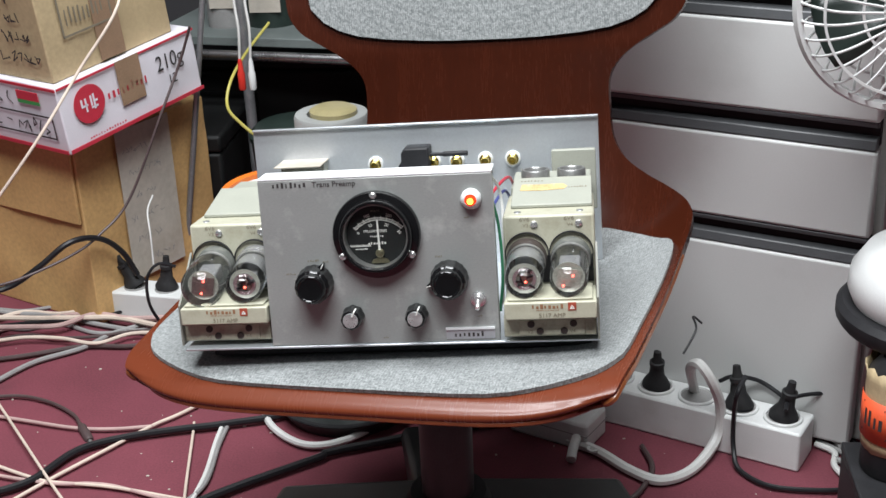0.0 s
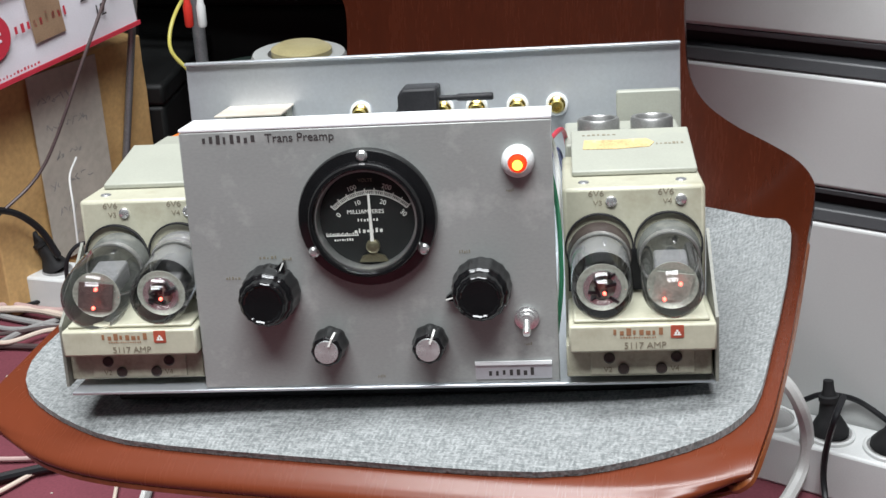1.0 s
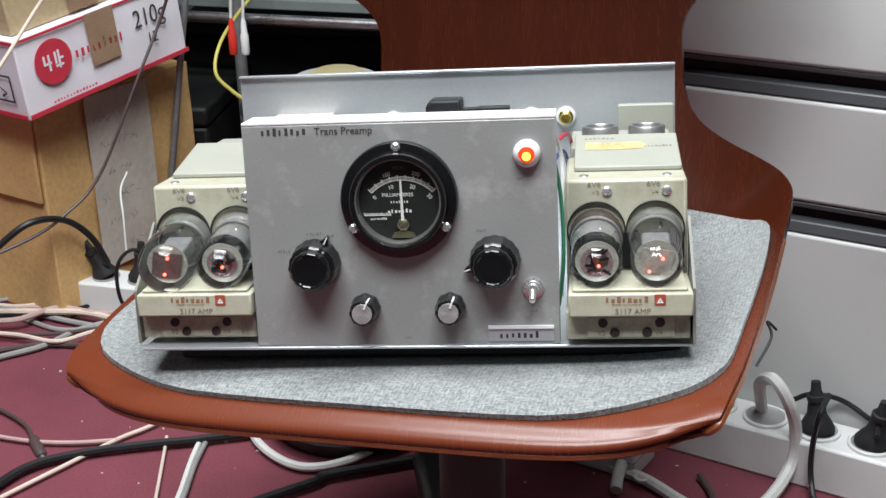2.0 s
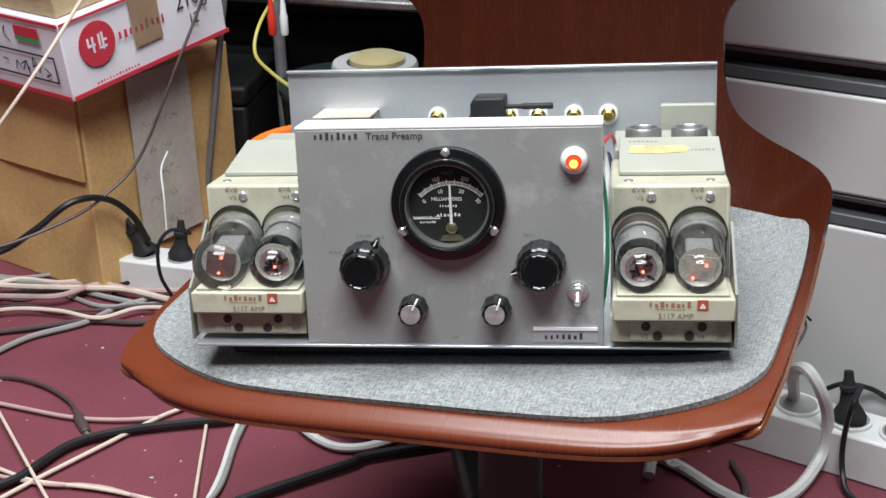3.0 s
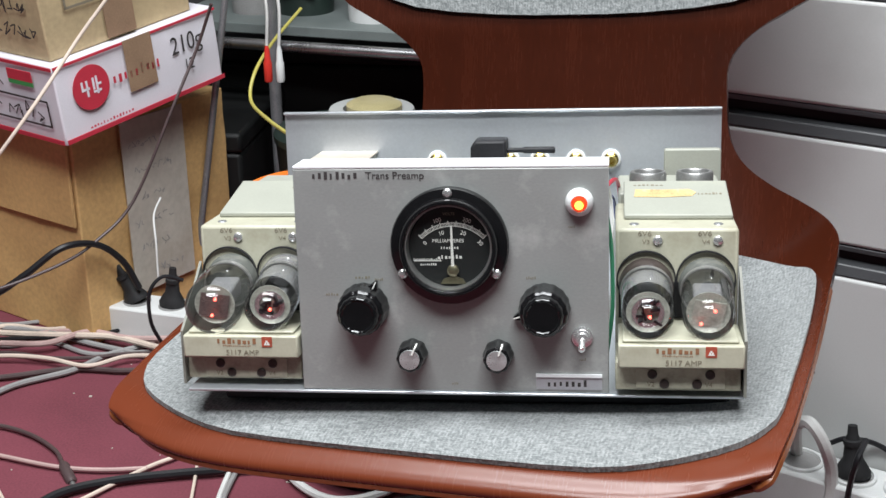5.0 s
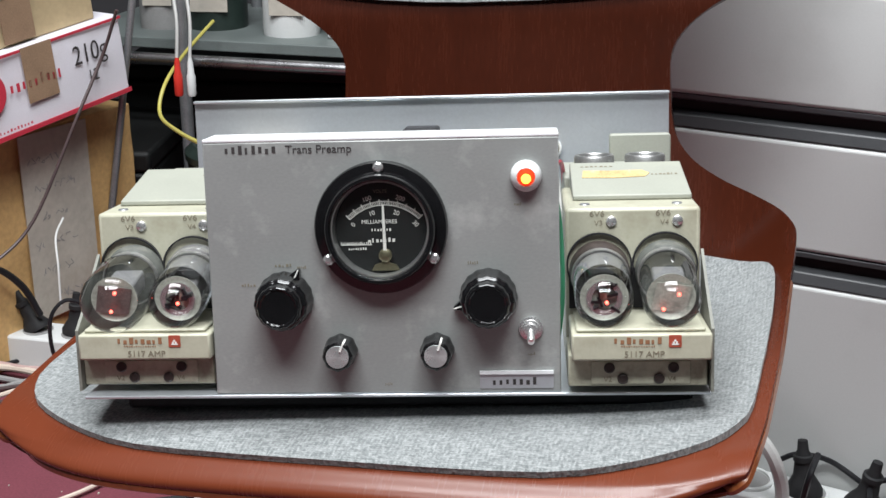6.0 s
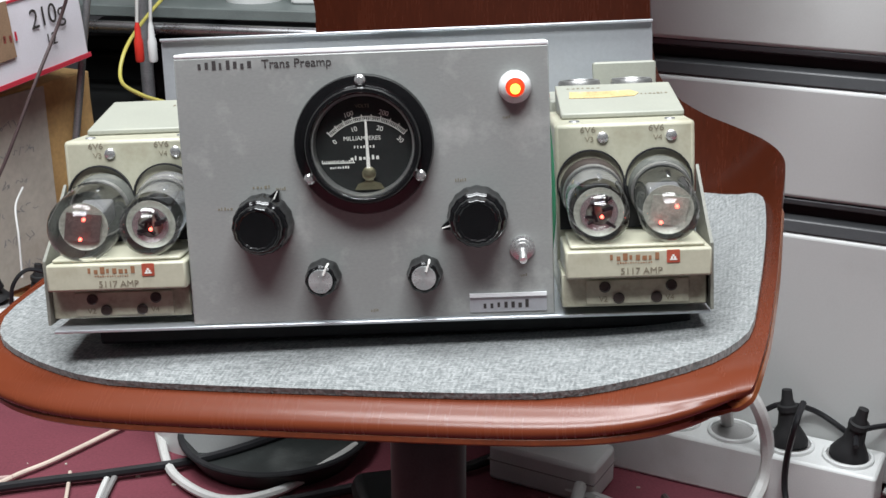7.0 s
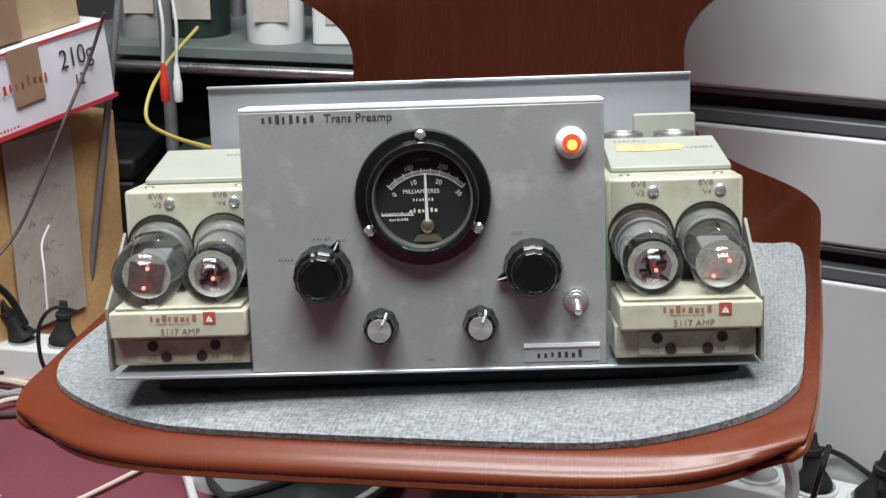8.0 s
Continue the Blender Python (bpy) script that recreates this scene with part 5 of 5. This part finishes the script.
cable([(-0.80, 0.55, 0.006), (-0.66, 0.50, 0.006), (-0.559, 0.475, 0.006), (-0.495, 0.462, 0.006), (-0.444, 0.462, 0.006), (-0.396, 0.471, 0.006)], 0.0028, PINK_CABLE, "pinkish cable on the carpet")
cable([(-0.762, 0.701, 0.006), (-0.747, 0.712, 0.006), (-0.69, 0.755, 0.006), (-0.626, 0.788, 0.006), (-0.562, 0.784, 0.006), (-0.485, 0.77, 0.006)], 0.0048, PINK_CABLE, "pinkish cable in the bundle by the boxes")
cable([(-0.788, 0.757, 0.015), (-0.736, 0.758, 0.015), (-0.664, 0.757, 0.015), (-0.598, 0.761, 0.015), (-0.543, 0.762, 0.015), (-0.473, 0.738, 0.015)], 0.005, CREAM_CABLE, "cream cable in the bundle by the boxes")
cable([(-0.793, 0.807, 0.006), (-0.722, 0.792, 0.006), (-0.645, 0.783, 0.006), (-0.573, 0.757, 0.006), (-0.493, 0.733, 0.006)], 0.0045, GREY_CABLE, "grey cable in the bundle by the boxes")
cable([(-0.726, 0.629, 0.006), (-0.709, 0.635, 0.006), (-0.646, 0.655, 0.006), (-0.57, 0.686, 0.006), (-0.507, 0.688, 0.006), (-0.462, 0.699, 0.006)], 0.0042, BROWN_CABLE, "dark brown cable on the carpet")
cable([(-0.671, 0.556, 0.006), (-0.655, 0.582, 0.006), (-0.623, 0.637, 0.006), (-0.569, 0.681, 0.006), (-0.541, 0.727, 0.006), (-0.51, 0.754, 0.006), (-0.489, 0.781, 0.006)], 0.0045, GREY_CABLE, "grey cable curving over the carpet")
cable([(0.295, 0.509, 0.05), (0.286, 0.477, 0.1), (0.294, 0.45, 0.12), (0.309, 0.442, 0.1), (0.321, 0.452, 0.06), (0.317, 0.446, 0.02), (0.286, 0.398, 0.008), (0.248, 0.373, 0.008), (0.214, 0.392, 0.008), (0.176, 0.432, 0.008), (0.139, 0.457, 0.008)], 0.0075, WHITE_CABLE, "thick white cable looping out of a socket strip")
cable([(0.229, 0.45, 0.006), (0.239, 0.412, 0.006), (0.235, 0.381, 0.006), (0.21, 0.334, 0.006), (0.157, 0.307, 0.006), (0.116, 0.308, 0.006)], 0.004, BROWN_CABLE, "brown cable under the chair")
cable([(0.347, 0.441, 0.11), (0.335, 0.416, 0.1), (0.335, 0.434, 0.05), (0.336, 0.427, 0.02), (0.341, 0.403, 0.006), (0.371, 0.371, 0.006), (0.421, 0.364, 0.006), (0.467, 0.369, 0.006), (0.509, 0.385, 0.006)], 0.0035, BLACK_CABLE, "black cable hanging from a plug")
cable([(0.393, 0.424, 0.075), (0.399, 0.44, 0.08), (0.422, 0.454, 0.08), (0.476, 0.479, 0.07), (0.514, 0.5, 0.06)], 0.003, BLACK_CABLE, "black cable leading from a plug along the cabinet")
cable([(0.322, 0.483, 0.08), (0.338, 0.477, 0.09), (0.37, 0.484, 0.08), (0.403, 0.475, 0.06), (0.435, 0.489, 0.03), (0.48, 0.466, 0.01), (0.521, 0.416, 0.006)], 0.0032, BLACK_CABLE, "black cable along the foot of the cabinet")
cable([(0.447, 0.499, 0.01), (0.473, 0.44, 0.01), (0.501, 0.397, 0.01), (0.519, 0.398, 0.01)], 0.005, GREY_CABLE, "grey cable beside the cabinet")
cable([(0.441, 0.471, 0.006), (0.474, 0.439, 0.006), (0.489, 0.43, 0.006), (0.531, 0.451, 0.006), (0.55, 0.468, 0.006)], 0.004, GREY_CABLE, "grey cable beside the cabinet")
cable([(0.438, 0.464, 0.006), (0.457, 0.445, 0.006), (0.453, 0.413, 0.006), (0.473, 0.366, 0.006), (0.502, 0.304, 0.006)], 0.0045, WHITE_CABLE, "white cable running from the socket strip")
cable([(0.454, 0.432, 0.006), (0.484, 0.408, 0.006), (0.508, 0.368, 0.006), (0.539, 0.333, 0.006)], 0.0045, GREY_CABLE, "grey cable running from the socket strip")
cable([(0.466, 0.286, 0.25), (0.464, 0.318, 0.2), (0.476, 0.381, 0.12), (0.495, 0.411, 0.06), (0.528, 0.429, 0.01)], 0.006, GREY_CABLE, "grey flat strap hanging from the stool", 2.2)
cable([(-0.839, 0.793, 0.004), (-0.771, 0.809, 0.004), (-0.711, 0.804, 0.004), (-0.661, 0.822, 0.004), (-0.608, 0.834, 0.004), (-0.549, 0.828, 0.004), (-0.48, 0.816, 0.004)], 0.0035, GREY_CABLE, "grey cable in the tangle by the boxes")
cable([(-0.816, 0.751, 0.008), (-0.748, 0.763, 0.008), (-0.705, 0.792, 0.008), (-0.646, 0.787, 0.008), (-0.597, 0.805, 0.008), (-0.544, 0.818, 0.008), (-0.484, 0.829, 0.008)], 0.0042, CREAM_CABLE, "cream cable in the tangle by the boxes")
cable([(-0.817, 0.754, 0.012), (-0.735, 0.736, 0.012), (-0.684, 0.747, 0.012), (-0.632, 0.756, 0.012), (-0.58, 0.764, 0.012), (-0.536, 0.795, 0.012), (-0.474, 0.8, 0.012)], 0.003, BLACK_CABLE, "black cable in the tangle by the boxes")
cable([(-0.797, 0.718, 0.016), (-0.728, 0.723, 0.016), (-0.674, 0.726, 0.016), (-0.622, 0.733, 0.016), (-0.582, 0.771, 0.016), (-0.522, 0.759, 0.016), (-0.462, 0.765, 0.016)], 0.0048, PINK_CABLE, "pinkish cable in the tangle by the boxes")
cable([(-0.806, 0.731, 0.004), (-0.743, 0.749, 0.004), (-0.683, 0.742, 0.004), (-0.635, 0.761, 0.004), (-0.569, 0.733, 0.004), (-0.517, 0.74, 0.004), (-0.46, 0.757, 0.004)], 0.0038, GREY_CABLE, "grey cable in the tangle by the boxes")
cable([(-0.797, 0.716, 0.008), (-0.717, 0.699, 0.008), (-0.67, 0.716, 0.008), (-0.612, 0.708, 0.008), (-0.56, 0.714, 0.008), (-0.513, 0.731, 0.008), (-0.454, 0.739, 0.008)], 0.003, BROWN_CABLE, "brown cable in the tangle by the boxes")
cable([(-0.775, 0.675, 0.012), (-0.71, 0.686, 0.012), (-0.663, 0.7, 0.012), (-0.608, 0.699, 0.012), (-0.549, 0.685, 0.012), (-0.507, 0.717, 0.012), (-0.448, 0.722, 0.012)], 0.0034, CREAM_CABLE, "cream cable in the tangle by the boxes")
cable([(-0.277, 0.57, 0.008), (-0.268, 0.541, 0.008), (-0.239, 0.474, 0.008), (-0.187, 0.432, 0.008), (-0.136, 0.447, 0.008), (-0.088, 0.508, 0.008), (-0.069, 0.537, 0.008)], 0.0055, WHITE_CABLE, "white cable looping round the tray under the chair")
cable([(-0.46, 0.72, 0.606), (-0.44, 0.66, 0.604), (-0.389, 0.55, 0.547), (-0.435, 0.5, 0.468), (-0.476, 0.45, 0.401), (-0.535, 0.42, 0.326), (-0.579, 0.4, 0.276)], 0.0022, CREAM_CABLE, "cream cord hanging slack in front of the boxes")
cable([(-0.409, 0.86, 0.435), (-0.434, 0.87, 0.379), (-0.462, 0.84, 0.309), (-0.512, 0.8, 0.193), (-0.551, 0.76, 0.151), (-0.584, 0.72, 0.134), (-0.642, 0.66, 0.123), (-0.684, 0.62, 0.127)], 0.0024, BROWN_CABLE, "thin dark cable hanging down over the cartons")
cable([(-0.517, 0.8, 0.07), (-0.532, 0.79, 0.112), (-0.552, 0.76, 0.146), (-0.58, 0.72, 0.156), (-0.623, 0.7, 0.126), (-0.67, 0.69, 0.098), (-0.72, 0.66, 0.098)], 0.005, BLACK_CABLE, "thick black cable bowing up from a plug")
cable([(-0.486, 0.79, 0.087), (-0.488, 0.8, 0.134), (-0.495, 0.82, 0.165), (-0.491, 0.84, 0.183)], 0.0016, WHITE_CABLE, "thin white cable rising from a plug")
cable([(-0.427, 0.72, 0.12), (-0.449, 0.71, 0.128), (-0.464, 0.7, 0.11), (-0.466, 0.7, 0.07), (-0.458, 0.71, 0.035)], 0.0028, BLACK_CABLE, "thin black cable curling beside a plug")
cable([(0.272, 0.42, 0.15), (0.287, 0.44, 0.171), (0.285, 0.46, 0.178), (0.296, 0.47, 0.165)], 0.0016, BLACK_CABLE, "short black cable end behind the seat")

plug = thing("jack_plug", Matrix.Translation((-0.493, 0.47, 0.007)) @ Matrix.Rotation(radians(38), 4, "Z") @ Matrix.Rotation(radians(100), 4, "X"), "dark jack plug at the end of a lead", "plug")
part("plug_shell", turned([(0.0, 0.0), (0.003, 0.0), (0.0062, 0.008), (0.0062, 0.034), (0.005, 0.038), (0.0, 0.038)], n=14), BROWN_CABLE, plug)
part("plug_tip", turned([(0.0, 0.038), (0.003, 0.038), (0.003, 0.060), (0.0, 0.064)], n=10), NICKEL, plug)

# ---- beside the cabinet: fan, stool and jar ----
stool = thing("low_stool", Matrix.Translation((0.525, 0.33, 0)), "black round pedestal stool carrying a desk fan", "stool")
part("stool_top", turned([(0.0, 0.239), (0.10, 0.239), (0.104, 0.245), (0.104, 0.256), (0.098, 0.262), (0.0, 0.262)], n=40), BLACK_MATT, stool)
part("stool_column", turned([(0.0, 0.012), (0.026, 0.012), (0.024, 0.20), (0.034, 0.238), (0.0, 0.2385)], (0.0, 0.03, 0), n=24), BLACK_MATT, stool)
part("stool_foot", turned([(0.0, 0.0), (0.055, 0.0), (0.055, 0.006), (0.045, 0.0115), (0.0, 0.0115)], (0.0, 0.04, 0), n=32), BLACK_MATT, stool)
fan = thing("desk_fan", Matrix.Translation((0.525, 0.33, 0.2625)), "white desk fan with a wire guard on a stool", "fan")
part("fan_base", turned([(0.0, 0.0), (0.088, 0.0), (0.094, 0.014), (0.092, 0.034), (0.078, 0.056), (0.050, 0.070), (0.020, 0.078), (0.0, 0.080)], n=48), WHITE_PLASTIC, fan, "rounded white fan base")
part("fan_stem", swept([(0.03, 0.02, 0.07), (0.02, 0.03, 0.17), (-0.02, 0.045, 0.26), (-0.055, 0.05, 0.318)], 0.011, 12, 5), WHITE_PLASTIC, fan)
HEAD = Matrix.Translation((-0.061, 0.0, 0.316)) @ Matrix.Rotation(radians(90), 4, "X") @ Matrix.Scale(1.09, 4)
FR = 0.098


def head_part(name, bm, material, label=""):
    bm.transform(HEAD)
    return part(name, bm, material, fan, label)


guard = head_part("guard_rim", turned([(FR - 0.005, -0.006), (FR, -0.007), (FR + 0.003, 0.0), (FR, 0.007), (FR - 0.005, 0.006), (FR - 0.005, -0.006)], n=72), WHITE_PLASTIC, "white guard rim")
for side, bow in ((1, 0.030), (-1, 0.032)):
    wire = None
    for k in range(36):
        a = 2 * math.pi * k / 36 + (0.08 if side < 0 else 0)
        if wire is None:
            tw = 0.16 * side
            bm = swept([(0.028 * math.cos(tw), 0.028 * math.sin(tw), side * bow), (0.064 * math.cos(0.05 * side), 0.064 * math.sin(0.05 * side), side * bow), (0.086, 0, side * bow * 0.75), (FR - 0.002, 0, 0)], 0.0012, 5, 5)
            bm.transform(HEAD)
            wire = part("guard_wire", bm, WHITE_PLASTIC, guard)
            data = wire.data
        else:
            wire = new("guard_wire", data)
            wire.parent = guard
        wire.matrix_basis = HEAD @ Matrix.Rotation(a, 4, "Z") @ HEAD.inverted()
    for r in (0.046, 0.078):
        head_part("guard_hoop", turned([(r - 0.0011, side * bow - 0.001), (r + 0.0011, side * bow - 0.001), (r + 0.0011, side * bow + 0.001), (r - 0.0011, side * bow + 0.001), (r - 0.0011, side * bow - 0.001)], n=48), WHITE_PLASTIC)
head_part("guard_badge", turned([(0.0, 0.031), (0.030, 0.031), (0.028, 0.035), (0.0, 0.036)], n=32), CHROME, "shiny round badge")
head_part("motor", turned([(0.0, -0.085), (0.030, -0.083), (0.040, -0.07), (0.040, -0.034), (0.0, -0.034)], n=32), WHITE_PLASTIC)
for k in range(4):
    bm = bmesh.new()
    rows = []
    for i in range(7):
        r = 0.018 + 0.066 * i / 6
        half = 0.25 + 0.28 * math.sin(math.pi * min(1, i / 6 * 0.8))
        rows.append([bm.verts.new((r * math.cos(half * u), r * math.sin(half * u), 0.012 * u)) for u in (-1, -0.5, 0, 0.5, 1)])
    for p, q in zip(rows, rows[1:]):
        for j in range(4):
            bm.faces.new((p[j], p[j + 1], q[j + 1], q[j]))
    bm.transform(Matrix.Rotation(radians(90 * k + 20), 4, "Z"))
    ob = head_part("blade", bm, DARK_GREEN, "translucent dark blade")
    ob.modifiers.new("thick", "SOLIDIFY").thickness = 0.0015

block = thing("black_box", Matrix.Translation((0.487, 0.262, 0)), "black box standing on the carpet under a jar", "box")
part("box_base", box(-0.052, 0.065, -0.06, 0.048, 0.0, 0.094), BLACK_MATT, block, bevel=0.002)
part("box_lid", box(-0.053, 0.066, -0.061, 0.049, 0.0945, 0.1048), BLACK_MATT, block, bevel=0.002)
jar = thing("paper_wrapped_jar", Matrix.Translation((0.478, 0.262, 0.105)) @ Matrix.Scale(0.7, 4), "glass jar wrapped in torn kraft paper with orange label", "jar")
bm = turned([(0.0, 0.0), (0.046, 0.0), (0.049, 0.006), (0.0495, 0.15), (0.047, 0.165), (0.030, 0.185), (0.0, 0.187)], n=40)
part("jar_body", bm, BLACK_MATT, jar, "dark jar")
bm = bmesh.new()
r = random.Random(9)
rings = []
for h in range(9):
    rings.append([bm.verts.new(((0.0505 + 0.0022 * noise.noise(Vector((k * 0.7, h * 0.9, 3))) + (0.003 if h == 8 else 0)) * math.cos(2 * math.pi * k / 40), (0.0505 + 0.0022 * noise.noise(Vector((k * 0.7, h * 0.9, 3)))) * math.sin(2 * math.pi * k / 40),
                                0.040 + 0.016 * h + (0.010 * r.random() if h == 8 else 0.004 * r.random() if h == 0 else 0))) for k in range(40)])
for a, b in zip(rings, rings[1:]):
    for k in range(40):
        bm.faces.new((a[k], a[(k + 1) % 40], b[(k + 1) % 40], b[k]))
ob = part("paper_wrap", bm, KRAFT_PALE, jar, "torn kraft paper wrap")
ob.modifiers.new("thick", "SOLIDIFY").thickness = 0.001
bm = bmesh.new()
rings = [[bm.verts.new((0.0535 * math.cos(radians(a)), 0.0535 * math.sin(radians(a)), z)) for a in range(165, 311, 5)] for z in (0.062, 0.128)]
for k in range(len(rings[0]) - 1):
    bm.faces.new((rings[0][k], rings[0][k + 1], rings[1][k + 1], rings[1][k]))
label = part("orange_label", bm, ORANGE_PAPER, jar, "orange paper label")
label.modifiers.new("thick", "SOLIDIFY").thickness = 0.0006
bm = bmesh.new()
for a, w, z, h in ((196, 5, 0.085, 0.026), (206, 5, 0.085, 0.026), (217, 4, 0.085, 0.018), (226, 6, 0.085, 0.018), (190, 50, 0.072, 0.003), (190, 45, 0.118, 0.003)):
    q = [bm.verts.new((0.0541 * math.cos(radians(b)), 0.0541 * math.sin(radians(b)), y)) for b, y in ((a, z), (a + w, z), (a + w, z + h), (a, z + h))]
    bm.faces.new(q)
part("label_bar", bm, DARK_INK, label, smooth=False)
